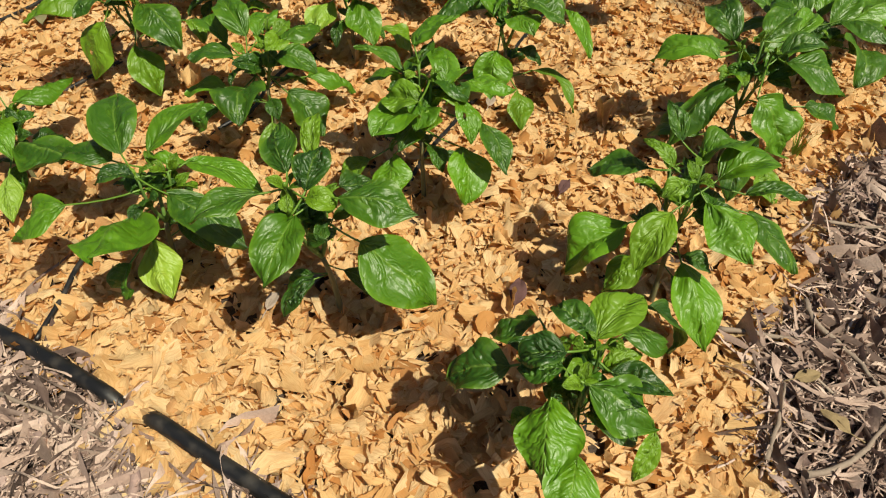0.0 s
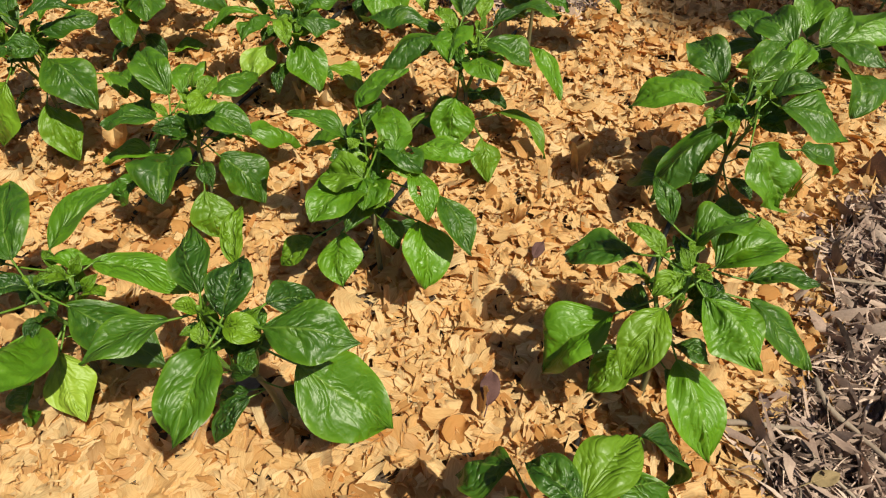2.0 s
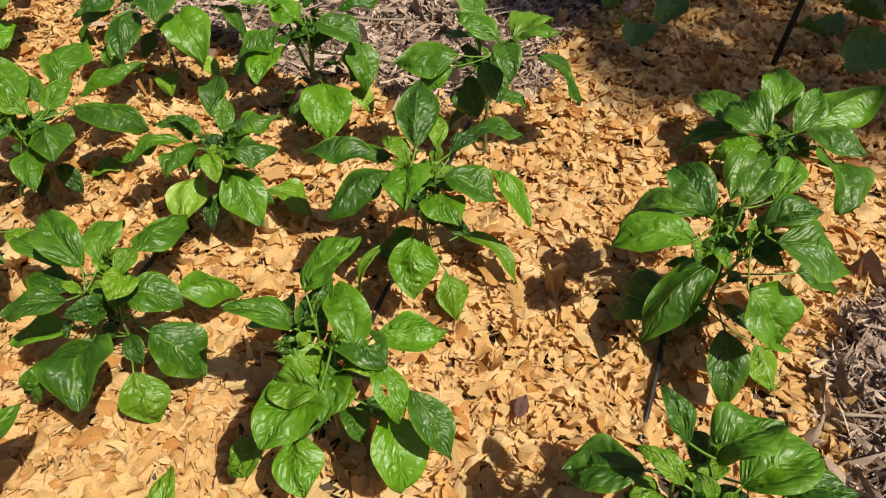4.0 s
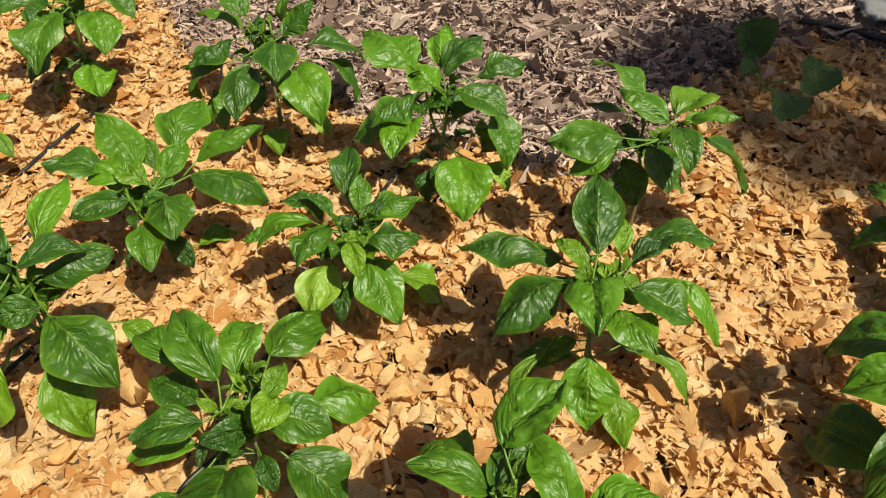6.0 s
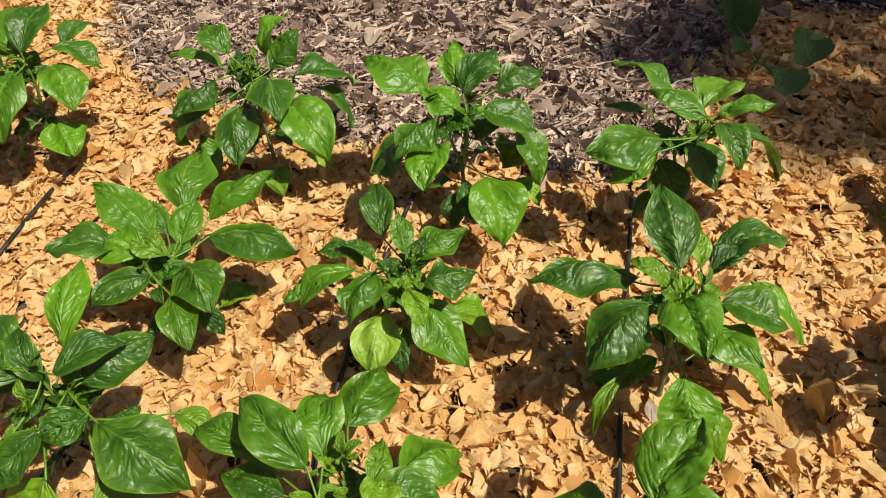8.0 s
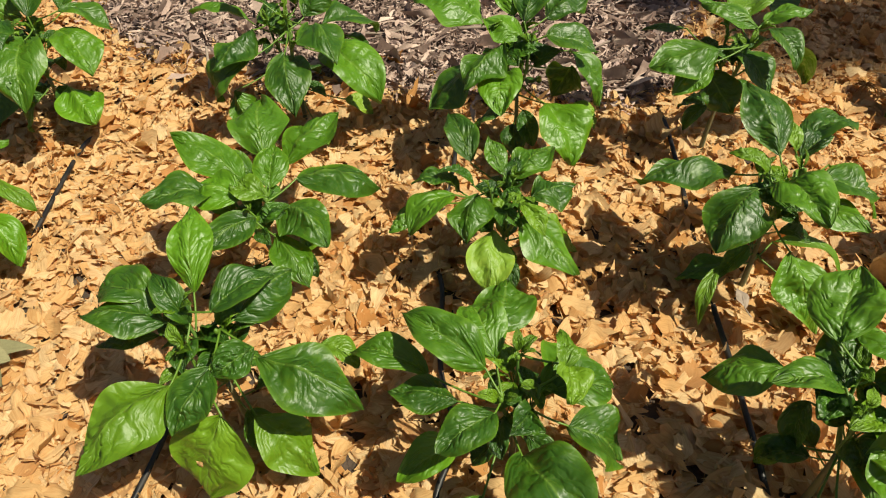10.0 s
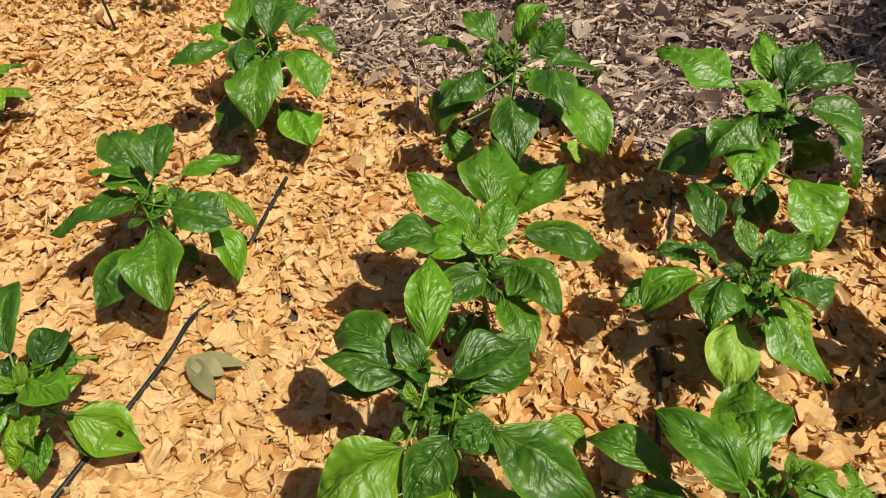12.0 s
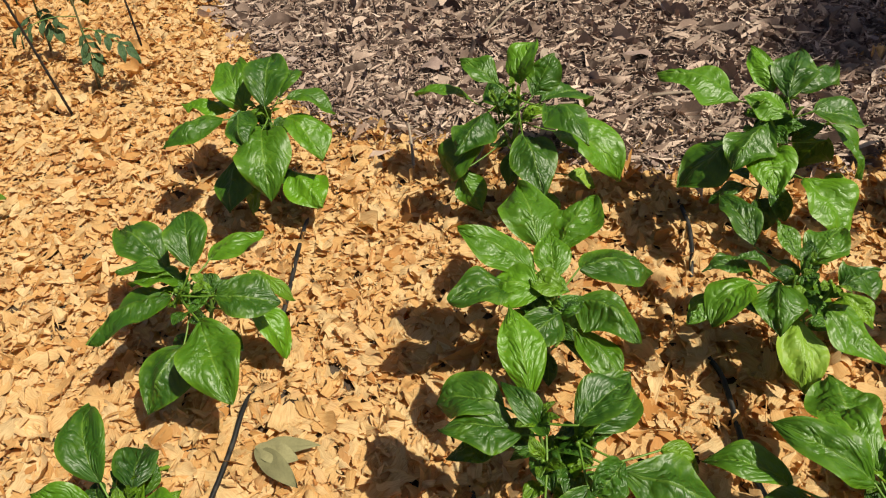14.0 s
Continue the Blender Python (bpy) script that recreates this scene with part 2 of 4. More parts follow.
def bed_depth(x, y):
    """Signed distance to the border of the shavings, positive inside, for arrays."""
    poly = np.array(BED)
    a, b = poly, np.roll(poly, -1, axis=0)
    best = np.full(x.shape, 1e9)
    inside = np.zeros(x.shape, bool)
    for (ax, ay), (bx, by) in zip(a, b):
        ex, ey = bx - ax, by - ay
        t = np.clip(((x - ax) * ex + (y - ay) * ey) / (ex * ex + ey * ey), 0, 1)
        best = np.minimum(best, np.hypot(x - ax - t * ex, y - ay - t * ey))
        cross = ((ay > y) != (by > y)) & (x < ex * (y - ay) / (ey if abs(ey) > 1e-9 else 1e-9) + ax)
        inside ^= cross
    return np.where(inside, best, -best)


def ground():
    near = np.arange(-4.0, 6.001, 0.1)
    far = np.array([6.5, 7.5, 9, 12, 16, 24, 40, 70, 120, 250])
    xs = np.concatenate([-far[::-1], near[(near > -5) & (near < 6.1)], far + 0.5])
    gx, gy = np.meshgrid(xs, xs, indexing="ij")
    gz = rise(gx, gy) - 0.022
    n = len(xs)
    idx = np.arange(n * n).reshape(n, n)
    quads = np.stack([idx[:-1, :-1], idx[1:, :-1], idx[1:, 1:], idx[:-1, 1:]], -1).reshape(-1, 4)
    ob = mesh_arrays("ground", np.stack([gx, gy, gz], -1).reshape(-1, 3), quads, SOIL)
    tagged(ob, "dark brown garden soil under leaf litter", "ground", kind="structure")


def flakes(rng, x, y, z, length, width, curl, tilt, rows=4, cols=3, ragged=0.18, taper=0.25, turn=None, crumple=0.012, bend=0.0, hollow=0.0):
    """Thin curled pieces at the places x, y, z: arrays of verts, quads and uvs."""
    n = len(x)
    u = np.linspace(-0.5, 0.5, rows)[None, :, None]
    v = np.linspace(-0.5, 0.5, cols)[None, None, :]
    L, W = length[:, None, None], width[:, None, None]
    ends = np.abs(2 * u) ** 4
    px = L * (u + rng.normal(0, ragged * 0.12, (n, rows, cols)) + ends * rng.normal(0, ragged * 0.5, (n, 1, cols)) + u * v * rng.normal(0, 0.4, (n, 1, 1)))
    narrow = (1 - taper * np.abs(2 * u) ** 2 * rng.uniform(0.0, 2.0, (n, 1, 1))) * (1 - rng.uniform(0.0, 0.5, (n, 1, 1)) * (u + 0.5) ** 2)
    py = W * v * narrow + W * np.abs(2 * v) * rng.normal(0, ragged * 0.3, (n, rows, cols)) + W * 0.45 * rng.normal(0, 1, (n, 1, 1)) * (u * u - 0.08)
    py = py + L * bend * (rng.normal(0, 1, (n, 1, 1)) * u * u + 0.25 * rng.normal(0, 1, (n, 1, 1)) * np.sin(6 * u + rng.uniform(0, 6.3, (n, 1, 1))))
    k = curl[:, None, None]
    pz = k * L * (u * u * 1.6 - 0.12) + 0.5 * k * W * rng.normal(0, 1, (n, 1, 1)) * (4 * v * v) + crumple * L * rng.normal(0, 1, (n, rows, cols)) + L * u * v * rng.normal(0, 0.35, (n, 1, 1))
    pz = pz + 0.035 * W * rng.normal(0, 1, (n, 1, cols)) + 0.10 * k * L * np.sin(7 * u + rng.uniform(0, 6.3, (n, 1, 1)))
    pz = pz + hollow * W * (0.25 - v * v) * 4
    a = rng.uniform(0, 2 * math.pi, n) if turn is None else turn
    tx, ty = rng.normal(0, 1, n) * tilt, rng.normal(0, 1, n) * tilt
    ca, sa, cx, sx, cy, sy = (f(q)[:, None, None] for q in (a, tx, ty) for f in (np.cos, np.sin))
    y1, z1 = py * cx - pz * sx, py * sx + pz * cx
    x2, z2 = px * cy + z1 * sy, -px * sy + z1 * cy
    X, Y = x2 * ca - y1 * sa + x[:, None, None], x2 * sa + y1 * ca + y[:, None, None]
    Z = z2 + z[:, None, None]
    verts = np.stack([X, Y, Z], -1).reshape(-1, 3)
    cell = np.arange(rows * cols).reshape(rows, cols)
    quad = np.stack([cell[:-1, :-1], cell[1:, :-1], cell[1:, 1:], cell[:-1, 1:]], -1).reshape(-1, 4)
    faces = (quad[None] + (np.arange(n) * rows * cols)[:, None, None]).reshape(-1, 4)
    uu = np.broadcast_to(v + 0.5, (n, rows, cols)) * (W / 0.03)
    vv = np.broadcast_to(u + 0.5, (n, rows, cols)) * (L / 0.03)
    return verts, faces, np.stack([uu, vv], -1).reshape(-1, 2)


def join(batches):
    verts, faces, uvs, at = [], [], [], 0
    for v, f, t in batches:
        verts.append(v)
        faces.append(f + at)
        uvs.append(t)
        at += len(v)
    return np.concatenate(verts), np.concatenate(faces), np.concatenate(uvs)


def scatter(rng, count, box):
    return rng.uniform(box[0], box[2], count), rng.uniform(box[1], box[3], count)


def wobble(x, y):
    return 0.035 * np.sin(9 * x + 4 * y) * np.sin(7 * y - 5 * x + 1) + 0.02 * np.sin(31 * x) * np.sin(27 * y)


def shavings():
    rng = np.random.default_rng(11)
    batches = []
    for count, size, lift, curl, tilt, rows, cols in (
            (34000, (0.036, 0.066), (-0.019, -0.010), 0.12, 0.08, 4, 3), (22000, (0.024, 0.070), (-0.011, 0.001), 0.28, 0.14, 6, 4),
            (13000, (0.020, 0.064), (-0.003, 0.007), 0.55, 0.23, 7, 4), (24000, (0.007, 0.024), (-0.005, 0.006), 0.35, 0.28, 4, 3)):
        x, y = scatter(rng, count, (-2.3, 0.28, 1.9, 4.8))
        d = bed_depth(x, y) + wobble(x, y)
        keep = (d > 0.0) | ((d > -0.12) & (rng.random(count) < 0.34 * np.exp(d / 0.045)))
        x, y = x[keep], y[keep]
        n = len(x)
        L = size[0] + (size[1] - size[0]) * rng.beta(1.3, 2.2, n)
        W = L * rng.uniform(0.28, 0.95, n)
        z = rise(x, y) + rng.uniform(lift[0], lift[1], n)
        batches.append(flakes(rng, x, y, z, L, W, rng.normal(0, curl, n), tilt, rows, cols, ragged=0.22))
    # narrow splinters and tight curls lying on and between the shavings
    for count, length, width, curl in ((26000, (0.012, 0.046), (0.0010, 0.0042), 0.55), (6000, (0.020, 0.05), (0.005, 0.016), 1.1)):
        x, y = scatter(rng, count, (-2.3, 0.28, 1.9, 4.8))
        keep = bed_depth(x, y) + wobble(x, y) > -0.02
        x, y = x[keep], y[keep]
        n = len(x)
        batches.append(flakes(rng, x, y, rise(x, y) + rng.uniform(-0.003, 0.006, n), rng.uniform(*length, n), rng.uniform(*width, n), rng.normal(0, curl, n), 0.42, rows=6, cols=2))
    # the bed's far end, out beyond the plants
    for box, count in (((-3.2, 1.2, -2.25, 5.2), 7000), ((-2.3, 4.7, -0.9, 5.2), 1500)):
        x, y = scatter(rng, count, box)
        keep = bed_depth(x, y) + wobble(x, y) > -0.03
        x, y = x[keep], y[keep]
        n = len(x)
        L = rng.uniform(0.05, 0.10, n)
        batches.append(flakes(rng, x, y, rise(x, y) + rng.uniform(-0.016, 0.006, n), L, L * rng.uniform(0.4, 0.9, n), rng.normal(0, 0.2, n), 0.14, 4, 3, ragged=0.22))
    v, f, t = join(batches)
    ob = mesh_arrays("wood_shavings", v, f, CHIP, t, smooth=True)
    tagged(ob, "deep layer of fresh orange-tan curled wood shavings on the bed", "wood shavings", kind="stuff")


def litter():
    rng = np.random.default_rng(23)
    boxes = ((-1.4, 0.1, 0.3, 1.2), (0.3, 0.2, 1.5, 1.7), (-1.1, 1.95, 1.9, 2.9), (-1.1, 2.9, 1.9, 3.9))
    flat, straw = [], []
    edge = np.random.default_rng(24)

    def frayed(x, y):
        # thins the litter out towards the rim of the strewn area
        x, y = x + edge.normal(0, 0.09, len(x)), y + edge.normal(0, 0.09, len(y))
        return np.any([(x > b[0]) & (x < b[2]) & (y > b[1]) & (y < b[3]) for b in boxes], axis=0) | (bed_depth(x, y) > 0)

    for box in boxes:
        area = (box[2] - box[0]) * (box[3] - box[1]) * (0.6 if box[1] > 2.5 else 1.0)
        for per, size, lift, tilt in ((3600, (0.014, 0.034), (-0.019, -0.006), 0.25), (800, (0.010, 0.030), (-0.005, 0.010), 0.50), (3600, (0.004, 0.014), (-0.006, 0.008), 0.55), (60 if box[1] > 1.9 else 14, (0.026, 0.052), (0.000, 0.010), 0.30)):
            x, y = scatter(rng, int(per * area), box)
            d = bed_depth(x, y) + wobble(x, y)
            keep = ((d < 0.012) | ((d < 0.05) & (rng.random(len(x)) < 0.06))) & frayed(x, y)
            x, y = x[keep], y[keep]
            n = len(x)
            L = rng.uniform(size[0], size[1], n)
            flat.append(flakes(rng, x, y, rise(x, y) + rng.uniform(*lift, n), L, L * rng.uniform(0.3, 0.85, n), rng.normal(0, 0.7, n), tilt, rows=3 if size[1] < 0.02 else 4 if size[1] < 0.04 else 8, cols=3 if size[1] < 0.04 else 6, ragged=0.27 if size[1] < 0.04 else 0.12, taper=0.15 if size[1] < 0.04 else 0.5, crumple=0.05 if size[1] < 0.04 else 0.03))
        for per, length, width, rows, arc in ((6500, (0.012, 0.045), (0.0012, 0.0034), 3, 0.15), (4600, (0.03, 0.09), (0.0018, 0.0042), 6, 0.22),
                                              (900, (0.07, 0.18), (0.003, 0.0055), 8, 0.25), (130, (0.10, 0.24), (0.005, 0.008), 10, 0.18)):
            x, y = scatter(rng, int(per * area), box)
            d = bed_depth(x, y) + wobble(x, y)
            keep = ((d < 0.0) | ((d < 0.05) & (rng.random(len(x)) < 0.05))) & frayed(x, y)
            x, y = x[keep], y[keep]
            n = len(x)
            L = rng.uniform(*length, n)
            straw.append(flakes(rng, x, y, rise(x, y) + rng.uniform(-0.006, 0.014, n), L, rng.uniform(*width, n), rng.normal(0, 0.16, n), 0.13, rows=rows, cols=2 if rows < 5 else 3, ragged=0.05, taper=0.2, bend=arc, hollow=0.0 if rows < 5 else 0.35))
    # thinner litter over the ground round about
    x, y = scatter(rng, 36000, (-5.5, -3.5, 6.0, 8.0))
    far = np.hypot(x - 0.2, y - 1.8)
    outside = np.ones(len(x), bool)
    for box in boxes:
        outside &= ~((x > box[0]) & (x < box[2]) & (y > box[1]) & (y < box[3]))
    keep = outside & (bed_depth(x, y) + wobble(x, y) < 0.0) & (rng.random(len(x)) < np.exp(-0.5 * (far / 2.6) ** 2))
    x, y = x[keep], y[keep]
    n = len(x)
    L = rng.uniform(0.03, 0.08, n)
    flat.append(flakes(rng, x, y, rise(x, y) + rng.uniform(-0.018, 0.004, n), L, L * rng.uniform(0.3, 0.8, n), rng.normal(0, 0.4, n), 0.25, rows=4, cols=3, ragged=0.26, taper=0.15, crumple=0.05))
    v, f, t = join(flat)
    tagged(mesh_arrays("leaf_litter", v, f, MULCH, t), "grey-brown shredded dry leaf litter on the path", "leaf litter", kind="stuff")
    v, f, t = join(straw)
    tagged(mesh_arrays("straw", v, f, STRAW, t), "weathered pale straw and grass stalks in the litter", "straw", kind="stuff")


ground()
shavings()
litter()

# ---- pepper plants ----


def blade(bm, base, tip, width, arch=0.12, roll=0.0, fold=0.16, quilt=1.0, wave=0.0, mat=0, rows=50, cols=14, seed=0, bend=0.0, shape=1.0, hole=None):
    """One leaf blade from base to tip: ovate with a drawn-out point, folded along the midrib, quilted between the side veins."""
    base, tip = Vector(base), Vector(tip)
    axis = tip - base
    length = axis.length
    d = axis.normalized()
    out = Vector((base.x + tip.x, base.y + tip.y, 0))
    face = Vector((0, 0, 1)) + out.normalized() * 0.55 * min(1.0, out.length / 0.10)
    up = face - d * face.dot(d)
    up.normalize()
    side = d.cross(up)
    c, s = math.cos(roll), math.sin(roll)
    up, side = up * c + side * s, side * c - up * s
    rnd = random.Random(seed)
    ph = rnd.uniform(0, 6.28)
    layer = bm.loops.layers.uv.verify()
    mid = (base + tip) / 2 + up * arch * length * 2 + side * bend * length
    count = rnd.uniform(5.4, 7.6)
    rate = rnd.uniform(6.0, 12.0)
    point = rnd.uniform(0.05, 0.42)
    grid = []
    for i in range(rows + 1):
        t = i / rows
        p = (1 - t) ** 2 * base + 2 * t * (1 - t) * mid + t * t * tip
        tang = (2 * (1 - t) * (mid - base) + 2 * t * (tip - mid)).normalized()
        n = (up - tang * up.dot(tang)).normalized()
        sd = tang.cross(n)
        half = 0.5 * width * (max(0.0, math.sin(math.pi * t ** (0.91 * shape))) ** (0.82 + (point - 0.20) * t) * (1 - 0.08 * t * t) * 1.04 + 0.006)
        row = []
        for j in range(cols + 1):
            u = 2 * j / cols - 1
            q = abs(u)
            lift = fold * half * q - 0.55 * fold * half * q ** 3
            wavey = wave * width * q * q * math.sin(rate * t + ph + (2.1 if u > 0 else 0))
            phase = count * t - 2.4 * q + 0.95 * noise.noise(Vector((t * 4.5, u * 2.2, seed + 0.5)))
            swell = min(1.6, max(0.0, 0.45 + 1.7 * noise.noise(Vector((t * 3.0, u * 2.0, seed + 31.0)))))
            ridge = quilt * swell * 0.046 * width * (1 - 2 * abs(math.cos(math.pi * (phase + 0.25))) ** 2.5) * min(1, 3.2 * q) * (1 - q ** 3) * min(1, 5 * (1 - t)) * min(1, 6 * t)
            pucker = quilt * 0.050 * width * noise.noise(Vector((t * 9.0 - 3.0 * q, u * 3.6, seed + 77.0))) * (1 - q ** 4) * min(1, 5 * (1 - t))
            bump = 0.12 * width * noise.noise(Vector((t * 2.6 + seed * 1.7, u * 1.6, seed))) * min(1, 5 * t) + pucker
            row.append((bm.verts.new(p + sd * half * u + n * (lift + wavey + ridge + bump)), 0.5 + 0.5 * u, phase / 7 + 2.4 * q / 7))
        grid.append(row)
    for i, (a, b) in enumerate(zip(grid, grid[1:])):
        for k in range(cols):
            quad = (a[k], a[k + 1], b[k + 1], b[k])
            if hole and ((i + 0.5) / rows - hole[0]) ** 2 + ((2 * k + 1) / cols - 1 - hole[1]) ** 2 * 0.25 < hole[2] ** 2:
                continue
            f = bm.faces.new([v for v, _, _ in quad])
            f.smooth, f.material_index = True, mat
            for loop, (_, u, t) in zip(f.loops, quad):
                loop[layer].uv = (u, t)


def leaf(parent, node, base, tip, width, skin, seed, roll=0.0, arch=None, label="", thick=0.0016, bite=None):
    """A stalked leaf as one part: the stalk runs from the node on the stem to the blade's base and on as the midrib."""
    rnd = random.Random(seed)
    bm = bmesh.new()
    length = (Vector(tip) - Vector(base)).length
    small = length < 0.045
    blade(bm, base, tip, width, rnd.uniform(0.09, 0.25) if arch is None else arch, roll + rnd.uniform(-0.10, 0.10), rnd.uniform(0.35, 0.85) if length < 0.078 else rnd.uniform(-0.95, -0.25) if rnd.random() < 0.55 else rnd.uniform(0.2, 0.75), rnd.uniform(0.4, 1.0) if length > 0.085 or width > 0.058 else rnd.uniform(1.2, 2.2),
          rnd.uniform(0.02, 0.11), 0, 12 if small else 44, 6 if small else 12, seed, rnd.uniform(-0.05, 0.05), rnd.uniform(0.92, 1.1), bite)
    node, foot = Vector(node), Vector(base)
    sag = (node + foot) / 2 + Vector((0, 0, -0.10 * (foot - node).length))
    end = foot + (Vector(tip) - foot) * 0.12
    line, radii = bezier(node, sag, foot, 4) + [end], [thick * 1.2, thick * 1.1, thick, thick, thick, thick * 0.5]
    if small:
        tube(bm, line, radii, 5, 1)
        return part("leaf", bm, [skin, PETIOLE], parent, label)
    ob = part("leaf", bm, skin, parent, label)
    stalk = bmesh.new()
    tube(stalk, line, radii, 5)
    part("stalk", stalk, PETIOLE, ob)
    return ob


def pepper_plant(place, height, leaves, lean=(0.0, 0.0), label="", tuft=10, inner=15, low=4, seed=0, bites=None):
    """leaves: rows of base x y z, tip x y z and width, in centimetres from the plant's foot, and the skin: 0 deep green, 1 fresh, 2 yellowing."""
    rnd = random.Random(1000 + seed)
    x, y = place
    if not label:
        state = "a holed leaf" if bites else "yellowing lower leaves" if any(row[7] == 2 for row in leaves) else "pale young leaves" if sum(row[7] == 1 for row in leaves) > 3 else "glossy dark leaves"
        label = ("tall " if height > 0.31 else "low " if height < 0.24 else "") + "bushy green pepper plant with " + state + " in wood shavings"
    ob = thing("pepper_plant", (x, y, float(rise(x, y)) - 0.008), label, "pepper plant", "pepper plants in the bed")
    top = Vector((lean[0], lean[1], height))
    fork = top * 0.52
    trunk = bezier((0, 0, -0.02), (lean[0] * 0.1 + rnd.uniform(-0.006, 0.006), lean[1] * 0.1, height * 0.3), fork, 6)
    bm = bmesh.new()
    tube(bm, trunk, [0.0056 - 0.0003 * i for i in range(7)], 8)
    part("stem", bm, WOODY, ob, "ribbed green-brown main stem")
    # three forking shoots above the main stem
    shoots = []
    a0 = rnd.uniform(0, 6.28)
    for k in range(3):
        a = a0 + k * 2.1 + rnd.uniform(-0.3, 0.3)
        end = top + Vector((math.cos(a), math.sin(a), 0)) * 0.028 + Vector((0, 0, rnd.uniform(-0.02, 0.012)))
        pts = bezier(fork, fork + (end - fork) * 0.5 + Vector((math.cos(a), math.sin(a), 0)) * 0.016, end, 5)
        shoots.append(pts)
        bm = bmesh.new()
        tube(bm, pts, [0.0040 - 0.0004 * i for i in range(6)], 7)
        part("shoot", bm, STEM, ob)
    knots = trunk[3:] + [p for s in shoots for p in s[1:]]
    for i, (bx, by, bz, tx, ty, tz, w, skin) in enumerate(leaves):
        b, t = Vector((bx, by, bz)) / 100, Vector((tx, ty, tz)) / 100
        inward = b - (t - b).normalized() * 0.03
        node = min(knots, key=lambda p: (p - inward).length + 0.4 * max(0.0, p.z - b.z - 0.02))
        leaf(ob, node, b, t, min(1.13 * w / 100, 0.80 * (t - b).length), CROWN_SHADE if skin == 0 and (t - b).length < 0.078 else (LEAF, YOUNG, PALE)[skin], seed * 40 + i, bite=(bites or {}).get(i))
    # crinkled half-grown leaves round the crown, then low ones inside the bush, shade coloured into their skin
    for k in range(inner):
        s = shoots[k % 3]
        a = a0 + k * 2.4 + rnd.uniform(-0.4, 0.4)
        r = rnd.uniform(0.036, 0.070)
        out = Vector((math.cos(a), math.sin(a), 0))
        b = s[3] + out * 0.012 + Vector((0, 0, rnd.uniform(-0.005, 0.008)))
        t = b + out * r * rnd.uniform(0.65, 1.0) + Vector((0, 0, r * rnd.uniform(-0.15, 0.65)))
        leaf(ob, s[2], b, t, r * rnd.uniform(0.5, 0.68), YOUNG if k % 3 == 0 else CROWN_SHADE, seed * 40 + 700 + k, rnd.uniform(-0.4, 0.4), thick=0.0011)
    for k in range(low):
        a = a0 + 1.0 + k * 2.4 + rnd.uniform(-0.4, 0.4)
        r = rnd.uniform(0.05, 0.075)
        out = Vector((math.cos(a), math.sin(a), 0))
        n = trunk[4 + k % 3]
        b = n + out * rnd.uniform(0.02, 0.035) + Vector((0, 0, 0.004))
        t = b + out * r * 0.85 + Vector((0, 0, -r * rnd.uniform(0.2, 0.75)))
        leaf(ob, n, b, t, r * rnd.uniform(0.55, 0.7), CROWN_SHADE, seed * 40 + 800 + k, rnd.uniform(-0.3, 0.3), thick=0.0012)
    # the tuft of unfolding leaves and buds at each shoot's end
    for k in range(tuft):
        s = shoots[k % 3]
        a = rnd.uniform(0, 6.28)
        r = rnd.uniform(0.016, 0.036)
        out = Vector((math.cos(a), math.sin(a), 0))
        b = s[-1] + out * 0.005
        t = b + out * r * 0.8 + Vector((0, 0, rnd.uniform(0.004, 0.026)))
        leaf(ob, s[-2], b, t, r * rnd.uniform(0.45, 0.65), YOUNG, seed * 40 + 500 + k, rnd.uniform(-0.4, 0.4), thick=0.0009)
    for k in range(2):
        bm = bmesh.new()
        c = shoots[k][-1] + Vector((rnd.uniform(-0.008, 0.008), rnd.uniform(-0.008, 0.008), 0.004))
        tube(bm, [c + Vector((0, 0, dz)) for dz in (-0.005, -0.002, 0.002, 0.005, 0.006)], [0.0012, 0.003, 0.0036, 0.0024, 0.0008], 7)
        part("flower_bud", bm, PETIOLE, ob, "small pale green flower bud")
    return ob


# Each plant: foot, height of the crown, how far the crown leans, and its leaves.
pepper_plant((0.171, 0.567), 0.296, [
    (-4.3, -1.9, 25.1, -5.9, -11.4, 21.7, 7.2, 0), (-1.7, -8.2, 22.5, -3.9, -15.8, 20.5, 7.6, 0), (-0.6, -2.8, 29.3, 7.2, -5.8, 25.0, 6.9, 0), (2.7, 0.4, 27.0, 9.7, -2.4, 26.4, 4.0, 0),
    (1.0, 3.5, 29.4, 8.1, 10.3, 28.7, 5.5, 1), (4.7, 4.8, 28.4, 11.4, 6.6, 24.3, 6.6, 0), (0.3, 2.7, 30.0, -4.1, 7.6, 29.9, 4.2, 0), (-4.7, 9.5, 25.2, -10.7, 11.4, 19.1, 7.1, 0),
    (-3.3, -0.7, 32.7, -8.4, -0.1, 30.4, 4.5, 0), (-3.2, -0.4, 29.0, -8.3, 0.6, 27.0, 3.9, 0), (-8.9, 2.0, 25.7, -16.5, 3.4, 20.3, 7.0, 0), (9.2, -2.7, 18.6, 6.3, -7.5, 14.9, 3.1, 1),
    (10.3, 13.1, 23.0, 14.1, 9.7, 17.1, 5.5, 0)], (-0.011, 0.004), seed=1)
